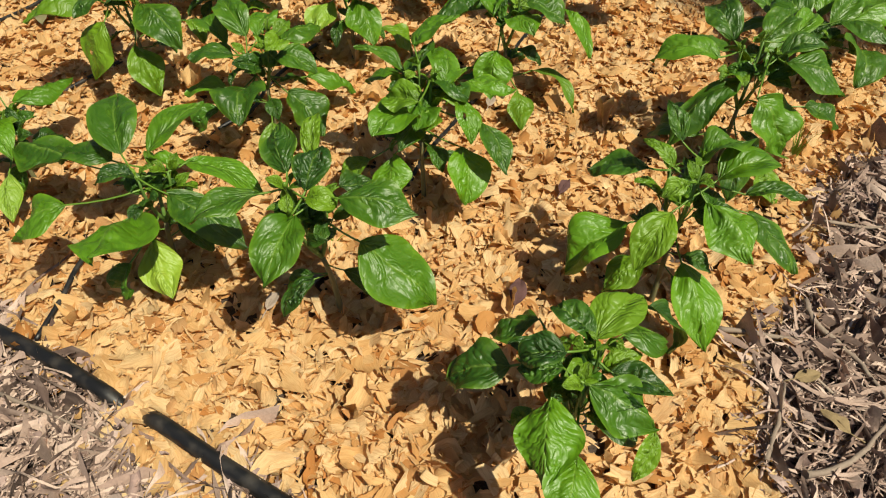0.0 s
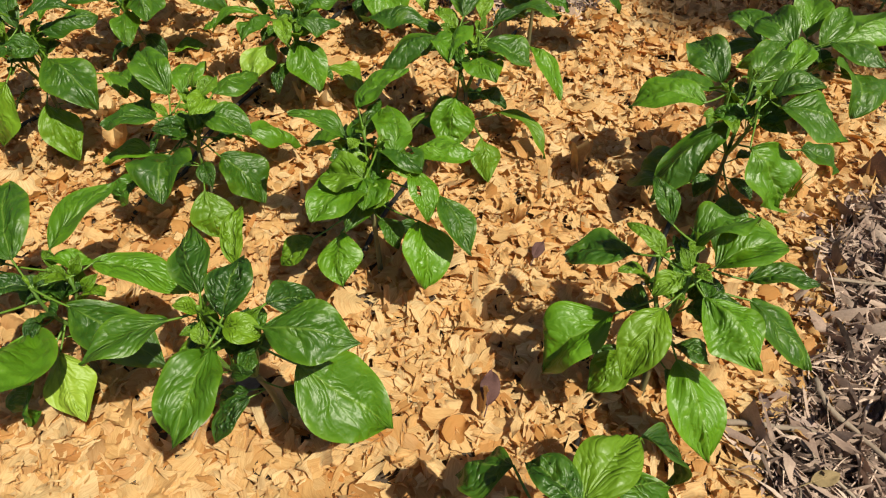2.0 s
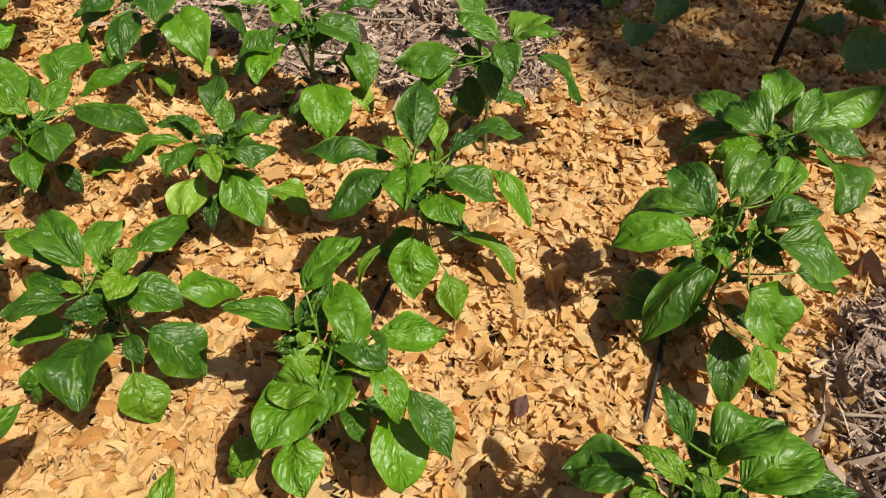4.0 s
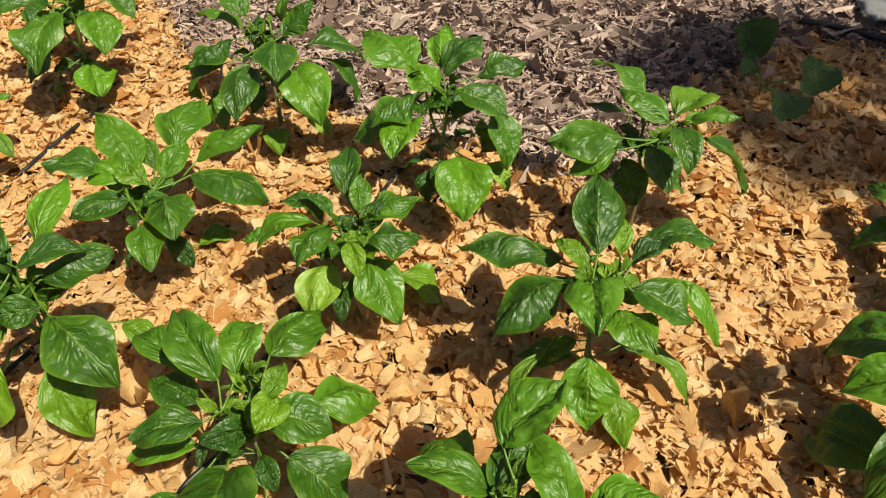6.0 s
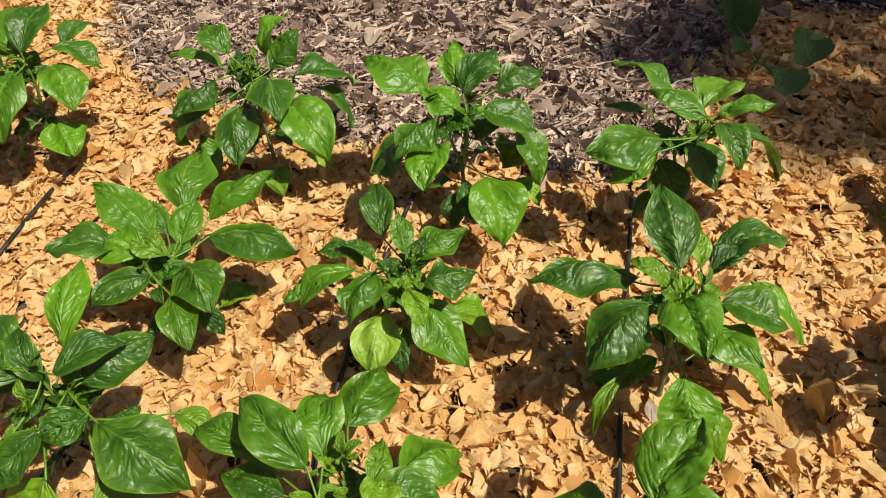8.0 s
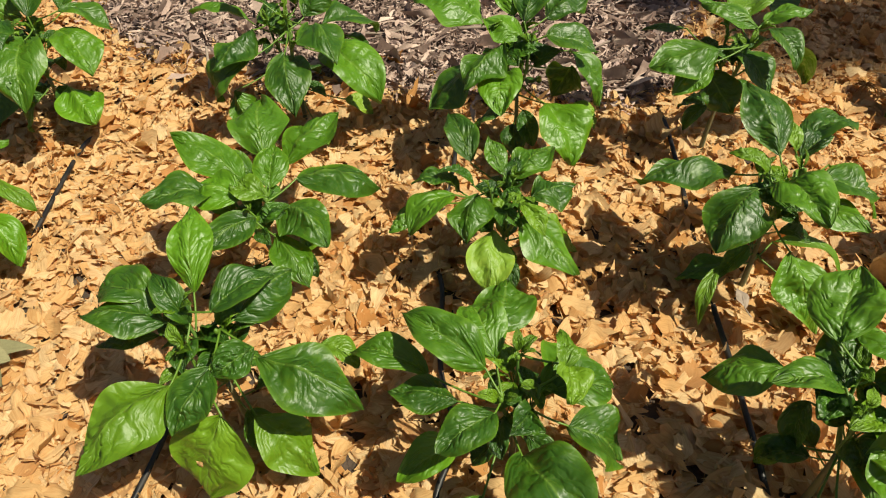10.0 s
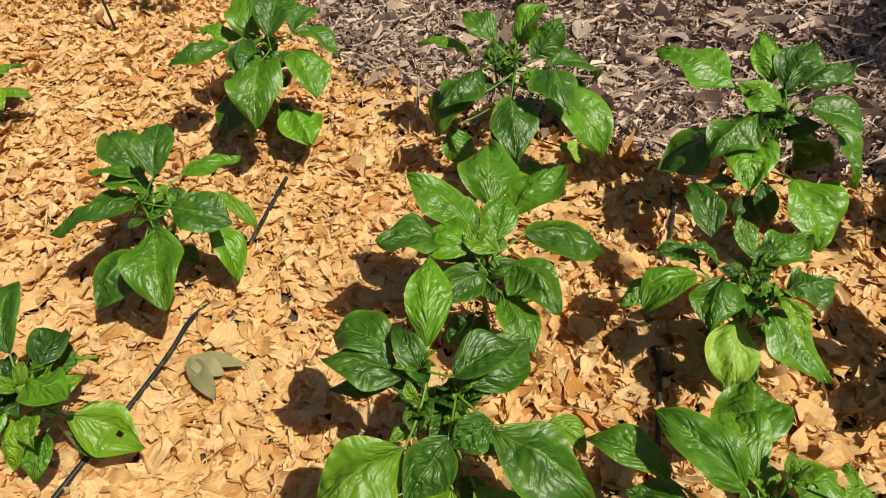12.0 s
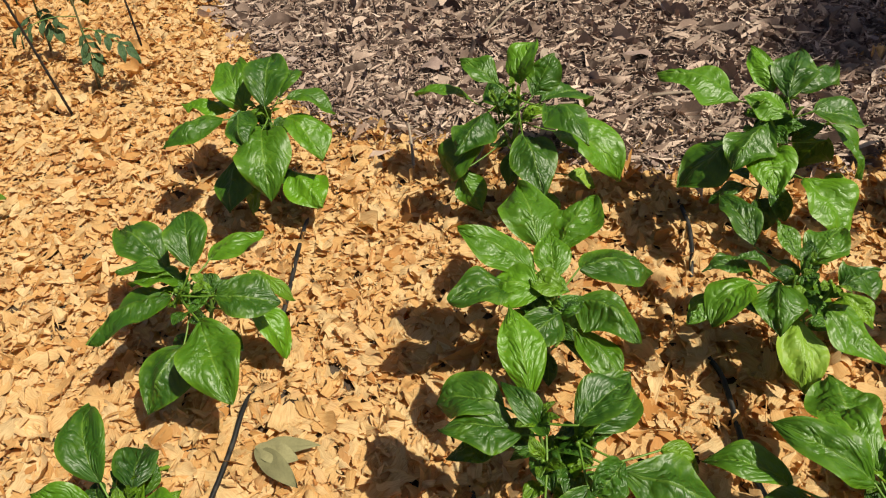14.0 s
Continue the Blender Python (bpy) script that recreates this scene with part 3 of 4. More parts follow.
pepper_plant((0.368, 0.888), 0.3, [
    (-7.4, 1.4, 19.3, -16.7, -2.4, 10.8, 8.3, 0), (-3.0, -2.7, 25.7, -8.5, -9.4, 20.1, 5.4, 1), (-4.8, -3.0, 15.7, -11.3, -5.4, 10.1, 4.9, 1), (0.4, -4.5, 16.4, 3.7, -15.4, 7.9, 7.1, 0),
    (1.5, -2.8, 27.8, 6.9, -11.4, 23.8, 7.4, 0), (9.6, -0.5, 23.5, 16.1, -8.1, 18.0, 7.4, 0), (3.8, 0.9, 28.8, 13.2, 2.4, 30.4, 6.5, 0), (8.9, 0.8, 26.1, 16.9, -1.5, 27.0, 4.5, 0),
    (1.2, 3.8, 29.6, 10.4, 6.0, 31.4, 6.6, 0), (-5.5, 4.8, 27.8, -13.8, 7.6, 24.5, 7.0, 0), (-1.5, 4.9, 32.8, -3.3, 10.5, 36.3, 2.8, 0), (-1.5, -1.6, 30.7, -5.4, -3.3, 29.1, 2.6, 1),
    (-3.0, 1.3, 30.8, -7.2, 5.5, 32.7, 2.4, 1)], (-0.002, 0.019), seed=2)
pepper_plant((-0.182, 0.868), 0.325, [
    (-2.2, -7.7, 30.9, -5.3, -17.8, 27.3, 6.0, 0), (5.8, -5.4, 23.2, 16.8, -9.8, 14.0, 10.2, 0), (3.8, -7.6, 34.0, 14.7, -9.0, 32.3, 6.5, 0), (3.0, -1.8, 30.8, 7.7, 1.0, 27.1, 5.5, 0),
    (-0.9, -5.0, 32.9, 0.7, 2.4, 34.2, 4.7, 0), (-1.9, 5.6, 29.1, -1.4, 12.6, 32.9, 3.0, 1), (-3.8, -2.3, 33.7, -6.1, 6.9, 35.4, 4.8, 0), (-7.7, -4.2, 31.5, -16.7, -9.0, 30.4, 4.8, 0),
    (-0.7, -6.4, 32.8, 3.5, -7.1, 31.8, 3.1, 1)], (-0.019, -0.051), seed=3, label="tall open green pepper plant with a bare stem in wood shavings")
pepper_plant((-0.5, 0.97), 0.226, [
    (-1.3, -4.2, 17.6, -0.7, -19.8, 23.5, 13.7, 0), (-11.8, -4.1, 20.0, -21.3, -7.2, 14.3, 9.2, 0), (-16.9, 9.4, 18.2, -30.6, 15.5, 15.7, 9.4, 0), (-6.7, 5.1, 21.7, -16.5, 6.0, 20.0, 7.4, 0),
    (-3.1, 2.5, 25.2, -8.2, 17.1, 26.7, 7.2, 0), (-2.4, 9.1, 20.1, 5.7, 20.0, 23.3, 7.2, 0), (-0.5, -3.6, 11.1, 3.6, -11.7, 5.3, 6.3, 2), (5.2, -3.5, 22.1, 18.2, -10.2, 16.5, 7.4, 0),
    (-0.9, 4.9, 22.5, 6.7, 5.5, 19.9, 5.0, 0), (6.3, 3.9, 22.4, 18.6, 2.8, 16.2, 5.9, 0), (-0.4, -1.0, 23.4, -6.0, -3.5, 23.9, 4.0, 0), (-2.8, -8.7, 11.0, -4.4, -9.3, 4.2, 6.1, 0)], (0.014, 0.013), seed=4)
pepper_plant((-0.044, 1.158), 0.272, [
    (-1.4, 7.6, 29.8, 6.8, 14.1, 32.2, 7.2, 0), (-2.7, 3.7, 26.6, 2.0, 10.8, 29.1, 5.0, 0), (4.2, -1.2, 27.3, 2.8, 10.1, 28.0, 6.0, 0), (1.6, 3.6, 25.7, 8.1, -3.3, 25.6, 7.2, 0),
    (-3.4, 4.0, 26.9, -12.3, 6.6, 30.0, 4.5, 0), (7.1, 2.0, 25.6, 17.0, 2.4, 24.1, 6.4, 0), (-0.1, -6.6, 27.9, -6.5, -3.1, 25.9, 6.4, 1), (-1.2, -3.4, 23.3, -8.1, -11.3, 24.0, 9.1, 0),
    (-5.3, -4.1, 14.1, -5.0, -12.0, 9.9, 6.7, 0), (7.3, -4.2, 16.3, 7.9, -13.3, 10.2, 7.2, 0), (6.7, -1.7, 24.7, 8.8, -8.6, 20.4, 4.2, 0), (10.8, -4.8, 22.3, 15.0, -12.8, 17.1, 5.0, 0),
    (2.9, -2.3, 21.7, 0.3, -6.3, 21.4, 3.0, 1), (-9.7, -4.5, 13.5, -15.1, -6.8, 9.9, 5.3, 1), (-4.4, 9.9, 23.2, -10.9, 15.1, 17.1, 7.5, 0), (-2.9, 6.9, 24.3, -4.7, 9.5, 20.0, 4.8, 1),
    (-0.4, 7.0, 16.7, -3.5, 3.6, 12.1, 3.6, 0), (-2.0, 3.6, 11.5, -6.6, 5.8, 7.0, 3.8, 0), (0.4, 1.1, 21.7, -0.8, -8.1, 22.5, 5.7, 0), (0.3, 0.8, 18.2, -4.1, -7.3, 17.4, 4.5, 0)], (-0.007, 0.014), seed=5, bites={3: (0.55, -0.35, 0.09), 10: (0.45, 0.3, 0.1)})
pepper_plant((-0.388, 1.383), 0.222, [
    (-2.5, -6.0, 14.9, -1.2, -19.1, 16.1, 9.2, 0), (2.1, -8.2, 8.9, 4.2, -13.2, 0.6, 7.8, 1), (5.5, -4.2, 13.5, 12.0, -8.2, 5.3, 8.1, 0), (7.9, 5.1, 11.4, 17.3, 8.4, 4.8, 8.7, 0),
    (3.5, -1.8, 20.2, 11.8, -3.5, 17.7, 6.4, 0), (2.2, 10.9, 16.9, 9.1, 21.0, 14.3, 8.4, 0), (-1.1, 5.0, 21.1, 0.1, 15.0, 19.8, 6.0, 0), (-3.2, 3.6, 22.0, -10.4, 14.6, 24.5, 5.9, 0),
    (-9.5, 8.8, 17.2, -18.1, 15.8, 18.0, 4.9, 0), (-7.1, 3.4, 16.7, -15.2, 8.9, 16.2, 4.9, 0), (-4.6, -2.1, 21.0, -13.3, -4.3, 21.2, 5.4, 0), (-8.4, 0.8, 10.6, -17.7, -1.0, 10.2, 5.1, 0),
    (-8.8, -7.8, 11.9, -13.3, -9.7, 7.1, 5.7, 0), (5.3, -0.8, 23.9, 3.2, -6.4, 24.4, 4.2, 1), (4.5, -2.5, 25.6, 6.4, 2.5, 26.2, 2.8, 1)], (0.001, 0.006), seed=6)
pepper_plant((-0.246, 1.718), 0.208, [
    (-0.8, 10.8, 19.5, -0.1, 21.9, 22.1, 5.1, 0), (2.1, 3.9, 21.1, 2.6, 11.2, 24.0, 3.5, 0), (3.8, 3.0, 20.4, 13.0, 6.7, 20.7, 6.2, 0), (3.1, -3.3, 21.5, 11.7, -2.5, 19.8, 6.5, 0),
    (2.3, -2.0, 16.4, 7.4, -13.1, 10.8, 7.7, 0), (7.6, 1.2, 7.6, 15.3, -0.8, 0.5, 8.9, 1), (-3.1, -2.8, 16.6, -8.0, -11.9, 11.1, 6.8, 2), (-1.7, -4.9, 12.0, -2.4, -9.9, 8.1, 2.7, 0),
    (-3.4, 2.0, 20.2, -9.0, -5.4, 18.1, 7.1, 0), (-6.7, 4.4, 19.6, -16.3, 0.9, 17.2, 6.4, 0), (-11.7, 5.9, 18.4, -18.9, 3.3, 16.7, 4.7, 0), (-5.1, 6.0, 18.5, -12.6, 9.3, 20.2, 5.1, 0),
    (-3.1, 4.7, 20.1, -8.5, 7.6, 22.8, 3.4, 0), (0.3, -5.1, 23.3, 1.7, -11.1, 20.8, 3.3, 1)], (0.012, 0.001), seed=7)
pepper_plant((0.136, 1.508), 0.274, [
    (-0.9, 2.8, 29.4, 1.7, 15.6, 34.0, 6.7, 0), (7.4, 6.3, 26.7, 18.5, 5.9, 27.1, 6.7, 0), (-5.5, 6.1, 24.9, -20.4, 10.1, 25.3, 8.2, 0), (-6.3, 0.2, 26.9, -16.8, -5.3, 22.9, 9.1, 0),
    (-2.3, -0.1, 26.7, -4.3, -11.4, 28.7, 7.1, 0), (0.8, -3.2, 23.8, 4.2, -12.2, 24.8, 7.4, 0), (3.1, -2.5, 27.1, 11.1, -7.0, 24.2, 7.7, 0), (12.2, 3.2, 22.6, 17.5, -4.8, 15.3, 6.2, 0),
    (-2.6, -6.7, 18.2, -4.0, -14.8, 11.3, 10.2, 0), (2.6, -6.9, 7.9, 3.2, -13.6, 2.3, 5.2, 1), (6.3, 2.4, 7.3, 15.8, -7.1, 2.2, 3.8, 1), (-2.4, 2.5, 26.8, -6.3, 7.4, 28.4, 3.4, 1),
    (2.6, 3.0, 28.7, 4.2, 9.1, 30.7, 3.0, 1), (4.9, 3.2, 26.4, 11.3, 4.6, 27.8, 3.8, 0), (-7.5, 0.4, 9.4, -13.5, -4.8, 2.7, 2.3, 1), (-2.2, 1.1, 7.1, -11.0, 5.2, 2.6, 5.0, 0)], (-0.007, 0.012), seed=8)
pepper_plant((0.6, 1.293), 0.272, [
    (-2.8, 7.8, 23.2, -12.5, 13.2, 15.9, 9.9, 0), (-5.0, 1.8, 28.9, -7.6, 11.5, 30.6, 5.9, 0), (-8.1, -1.1, 27.0, -19.7, 2.2, 24.0, 7.0, 0), (-1.4, -0.0, 21.1, -15.0, -6.7, 9.6, 7.0, 0),
    (-7.3, -2.0, 9.4, -12.2, 7.8, 1.7, 10.3, 0), (-1.6, -7.6, 11.7, -4.3, -17.5, 4.8, 5.6, 0), (5.7, -7.4, 5.4, 7.3, -14.2, 0.8, 6.7, 1), (-1.9, -8.8, 23.2, 5.1, -12.7, 12.9, 11.1, 0),
    (3.1, -4.2, 27.9, 14.3, -8.1, 23.1, 10.5, 0), (3.9, 0.3, 26.3, 12.7, 0.1, 28.3, 5.0, 0), (2.4, 4.4, 27.2, 11.1, 13.1, 29.0, 5.8, 0), (7.4, 4.6, 27.5, 14.1, 12.0, 29.1, 4.4, 0),
    (12.1, -1.6, 16.3, 19.8, -3.5, 12.4, 6.4, 0)], (-0.001, 0.011), seed=9)
pepper_plant((0.905, 1.67), 0.14, [
    (2.7, 5.4, 13.0, 7.5, 19.4, 16.3, 7.6, 0), (-5.8, 7.8, 10.7, -10.5, 18.8, 11.2, 8.0, 0), (-3.7, -1.0, 14.8, -6.7, 10.5, 14.6, 8.6, 0), (-5.5, -3.1, 12.2, -15.7, -13.5, 9.7, 7.8, 0),
    (8.7, 1.6, 14.0, 26.3, 7.4, 17.4, 9.9, 0), (2.6, -1.1, 14.1, 10.9, 7.5, 19.2, 5.5, 0), (3.5, -2.3, 16.3, 12.6, -11.0, 15.4, 8.8, 0), (6.9, -5.9, 10.7, 3.1, -21.5, 10.3, 11.9, 0),
    (-3.1, 5.0, 9.8, -15.9, 9.9, 2.9, 7.3, 0), (-5.2, -3.2, 13.3, -13.8, 0.1, 8.9, 6.5, 0)], (0.012, -0.012), seed=10)
pepper_plant((0.314, 1.858), 0.294, [
    (-6.5, -3.0, 28.5, -19.3, 0.1, 26.4, 8.5, 0), (1.0, 7.4, 28.6, -7.6, 16.6, 32.3, 7.2, 0), (1.7, -2.5, 30.6, -5.9, 5.2, 33.4, 6.2, 0), (6.8, 6.6, 25.7, 16.8, 12.0, 25.0, 7.8, 1),
    (5.6, -0.2, 29.6, 14.6, -2.6, 30.9, 5.9, 0), (10.9, 0.7, 24.6, 20.4, -2.7, 12.9, 11.1, 0), (1.5, -5.4, 31.8, 1.7, -13.3, 27.8, 4.8, 0), (-0.5, -2.2, 25.9, 0.6, -11.1, 21.6, 6.1, 0),
    (-7.6, -3.7, 26.5, -16.1, -4.1, 22.0, 5.3, 0), (-0.1, 13.4, 22.6, -7.1, 18.8, 21.1, 5.0, 0), (-4.5, 0.2, 20.8, -3.2, -7.7, 16.3, 6.8, 0)], (0.007, -0.008), seed=11)
pepper_plant((-0.059, 2.014), 0.295, [
    (-5.2, 6.5, 29.1, -15.2, 18.9, 31.3, 11.0, 0), (0.2, 4.5, 30.7, 2.0, 14.1, 34.4, 5.2, 0), (0.4, 0.9, 31.2, 8.8, 8.7, 34.6, 7.2, 0), (7.4, 4.8, 28.2, 18.5, 8.3, 29.1, 7.6, 0),
    (-0.9, -1.6, 29.2, -6.1, 5.0, 31.3, 6.3, 0), (-4.5, -0.9, 28.7, -14.7, -5.0, 24.1, 8.0, 0), (-8.2, 1.3, 24.3, -18.2, 3.8, 14.9, 11.1, 0), (-5.2, -3.1, 23.9, -10.5, -12.2, 21.8, 7.3, 0),
    (3.1, -2.9, 29.6, 11.8, -7.5, 26.2, 7.4, 0), (9.7, -1.3, 23.8, 11.4, -10.7, 16.4, 7.3, 0), (9.3, -2.9, 21.1, 8.1, 1.0, 12.1, 7.1, 0), (2.4, -6.1, 16.7, 2.1, -18.1, 10.2, 10.0, 0),
    (8.2, -5.9, 13.8, 12.4, -9.8, 9.8, 4.4, 2), (-2.0, -1.7, 9.7, -4.0, -7.1, 6.3, 4.8, 0), (-2.7, 3.9, 24.2, 3.2, 2.2, 21.5, 4.9, 0)], (-0.005, 0.014), seed=12)
pepper_plant((-0.446, 2.352), 0.258, [
    (4.2, 6.4, 24.6, 10.6, 11.4, 31.0, 8.6, 0), (4.6, 1.2, 24.6, 12.0, 5.6, 30.4, 6.8, 0), (-3.2, 1.7, 29.2, -8.2, 9.7, 32.1, 5.7, 0), (-6.5, 10.1, 22.2, -17.7, 14.6, 24.3, 7.4, 0),
    (-7.2, -1.1, 25.5, -17.0, -7.3, 21.9, 10.1, 0), (-2.7, -8.7, 22.9, -5.0, -22.5, 17.1, 8.3, 0), (3.8, -6.2, 26.5, 5.0, -20.9, 25.4, 8.3, 0), (6.1, -6.6, 19.7, 12.8, -21.3, 14.2, 10.3, 0),
    (8.5, 5.5, 19.0, 22.2, 8.2, 12.7, 9.8, 0), (12.5, 5.6, 15.8, 19.6, 1.4, 5.6, 8.0, 0), (-9.5, -4.3, 21.1, -16.9, -2.8, 11.7, 9.8, 0), (0.6, -8.8, 5.2, 1.5, -16.5, 3.4, 5.3, 1),
    (-2.9, 1.8, 23.8, -1.6, 10.1, 25.3, 4.9, 0), (8.4, -8.9, 8.7, 13.5, -11.6, 4.9, 4.5, 2), (-14.1, -1.4, 12.7, -12.1, -7.5, 5.3, 6.3, 0)], (-0.004, 0.021), seed=13)
pepper_plant((-0.963, 2.574), 0.261, [
    (-2.1, 6.6, 23.6, -1.8, 21.3, 28.5, 8.5, 0), (2.2, -0.8, 27.9, 7.4, 12.0, 32.2, 8.4, 0), (6.6, 13.5, 21.0, 13.8, 20.8, 21.3, 6.9, 0), (-5.0, 11.6, 22.2, -15.1, 17.4, 23.5, 8.1, 0),
    (-7.1, 3.3, 25.2, -20.7, 1.6, 23.2, 9.3, 0), (-2.8, -0.6, 28.3, -4.3, -10.7, 25.5, 6.5, 0), (0.1, -4.7, 25.1, -2.7, -20.3, 18.1, 10.1, 0), (6.4, 1.0, 22.9, 10.4, -10.8, 17.2, 9.0, 0),
    (7.5, 3.6, 26.0, 16.8, -0.3, 21.1, 9.6, 0), (3.6, -3.7, 12.4, 7.4, -15.2, 8.2, 9.9, 0), (-7.2, 0.9, 15.8, -12.2, -7.9, 8.9, 9.5, 0), (-3.8, -4.5, 10.7, -7.5, -3.5, 2.8, 8.0, 1)], (-0.0, 0.001), seed=14)
pepper_plant((-1.161, 2.154), 0.214, [
    (-4.5, 9.5, 18.4, -11.9, 22.6, 20.8, 7.7, 0), (-3.2, 5.3, 21.8, -11.8, 6.4, 24.0, 5.1, 0), (1.0, -0.0, 25.9, 2.2, 11.1, 28.9, 6.4, 0), (3.0, 8.4, 19.0, 14.0, 13.4, 17.7, 8.0, 0),
    (3.3, -4.3, 21.9, 13.1, -8.5, 19.3, 7.9, 0), (9.3, 5.5, 15.8, 15.3, 0.7, 9.3, 4.5, 1), (6.9, -0.7, 13.0, 10.3, -8.8, 5.5, 5.8, 0), (-4.3, 1.2, 19.9, -18.7, -3.0, 18.7, 9.1, 0),
    (-0.4, -6.5, 19.1, 1.4, -22.2, 15.1, 8.8, 0), (-4.6, -6.3, 15.0, -13.3, -13.4, 9.0, 10.0, 0), (-1.5, 3.0, 20.3, -10.3, 4.5, 22.1, 5.4, 0)], (-0.01, 0.01), seed=15)
pepper_plant((-0.615, 1.871), 0.234, [
    (-1.6, 3.1, 23.4, -10.4, 13.7, 28.4, 7.1, 0), (0.0, 5.7, 21.1, -4.3, 12.8, 24.1, 4.2, 0), (3.1, 10.0, 21.9, 6.2, 25.2, 22.6, 9.3, 0), (6.5, 9.9, 19.1, 18.8, 18.5, 19.7, 9.3, 0),
    (6.9, 3.4, 20.8, 20.8, 1.4, 14.8, 12.4, 0), (-6.5, 1.4, 24.1, -17.1, 1.5, 26.0, 6.9, 0), (-2.2, -1.7, 24.7, -10.7, 3.4, 24.4, 6.7, 0), (2.8, -1.4, 20.3, 7.2, -14.0, 20.5, 7.7, 0),
    (-1.5, -5.6, 23.1, -10.5, -9.4, 22.9, 5.8, 0), (0.3, -7.1, 19.6, 2.8, -17.6, 16.9, 5.5, 0), (4.3, 3.2, 2.9, 11.2, 7.0, 1.8, 4.7, 1), (2.1, 3.2, 20.5, 5.5, 11.1, 22.7, 5.5, 0),
    (1.3, -2.9, 24.0, -4.2, 1.5, 24.9, 4.4, 1)], (-0.021, -0.011), seed=16)
pepper_plant((-0.736, 1.593), 0.262, [
    (-0.9, 9.9, 23.7, 2.1, 23.0, 28.2, 5.8, 0), (-5.3, 8.2, 26.9, -13.1, 13.7, 24.9, 6.9, 0), (-4.8, 4.3, 26.0, -14.8, 8.3, 28.0, 6.1, 0), (-6.7, 6.3, 21.7, -14.7, 6.8, 23.0, 4.1, 0),
    (1.3, 1.2, 28.8, 10.3, 4.1, 28.6, 5.6, 0), (3.3, 1.2, 25.8, 12.8, 6.8, 25.5, 7.1, 0), (4.9, -3.5, 22.6, 15.4, -13.3, 17.1, 9.0, 0), (4.9, -4.0, 25.5, -0.8, -6.1, 25.2, 6.1, 0),
    (-0.8, -5.3, 26.0, -6.8, -10.5, 22.8, 6.8, 0), (-6.0, -4.2, 24.1, -18.5, -10.5, 21.6, 9.0, 1), (-1.3, -9.4, 21.5, -6.6, -12.5, 8.7, 13.2, 1), (2.0, -6.3, 14.0, 7.3, -13.4, 5.3, 6.9, 1),
    (-2.0, 3.1, 25.6, -4.8, 10.9, 29.0, 3.4, 0), (13.4, -1.1, 17.4, 17.4, -4.7, 13.6, 3.8, 1)], (-0.012, 0.019), seed=17, bites={10: (0.58, 0.3, 0.05)})
pepper_plant((-1.301, 1.772), 0.23, [
    (-0.3, 2.2, 25.5, -0.5, 13.6, 27.7, 5.6, 0), (2.7, 1.3, 23.0, 4.0, 8.4, 21.4, 5.4, 0), (0.5, 8.1, 12.3, 3.1, 12.0, 8.6, 5.0, 2), (1.8, -1.6, 23.8, 9.0, -7.3, 25.5, 5.5, 0),
    (3.1, -1.7, 14.5, 11.3, -4.4, 6.7, 7.5, 1), (-2.2, 0.4, 22.9, -9.2, 4.7, 25.2, 4.0, 0), (-6.0, 3.5, 14.7, -4.9, -4.3, 16.4, 5.2, 0), (-7.2, 3.8, 16.8, -14.6, 3.8, 17.7, 4.0, 0),
    (-10.2, 3.4, 13.6, -19.0, 1.5, 9.4, 7.2, 0), (-3.0, -1.1, 15.7, -4.9, -6.4, 10.3, 5.6, 1), (-1.3, 0.2, 22.2, -2.3, 5.1, 21.9, 2.9, 0)], (0.002, 0.005), seed=18, bites={4: (0.66, 0.1, 0.055)})
pepper_plant((-0.855, 1.196), 0.152, [
    (-1.1, 6.8, 15.9, 6.6, 16.6, 15.0, 8.3, 0), (1.8, -8.2, 10.1, 3.5, -15.9, 4.5, 4.2, 2), (-3.2, 6.5, 18.5, -10.4, 14.7, 21.0, 5.1, 0), (-3.2, 3.3, 16.9, -3.3, -8.3, 17.8, 8.6, 0),
    (-0.2, -0.9, 17.2, 5.0, -9.2, 14.3, 4.6, 0)], (-0.012, 0.015), seed=19)

# ---- watering pipes ----


def on_ground(points, lift, sunk=0.03):
    """Points on the ground; a third number 1 marks where the line is buried."""
    return [Vector((q[0], q[1], float(rise(q[0], q[1])) + (lift if len(q) < 3 else lift - sunk * q[2]))) for q in points]


def smooth_line(points, n):
    """Catmull-Rom points through the given ones."""
    p = [Vector(q) for q in points]
    p = [2 * p[0] - p[1]] + p + [2 * p[-1] - p[-2]]
    out = []
    for a, b, c, d in zip(p, p[1:], p[2:], p[3:]):
        for k in range(n):
            t = k / n
            out.append(0.5 * ((2 * b) + (c - a) * t + (2 * a - 5 * b + 4 * c - d) * t * t + (3 * b - 3 * c + d - a) * t ** 3))
    return out + [p[-2]]


def hose(name, points, radius, label, category, lift, dips=()):
    ob = thing(name, (0, 0, 0), label, category)
    line = smooth_line(on_ground(points, lift), 8)
    for x, y, r, depth in dips:
        for q in line:
            q.z -= depth * math.exp(-((q.x - x) ** 2 + (q.y - y) ** 2) / (r * r))
    bm = bmesh.new()
    tube(bm, line, radius, 10)
    part("tube", bm, BLACK, ob)
    return ob


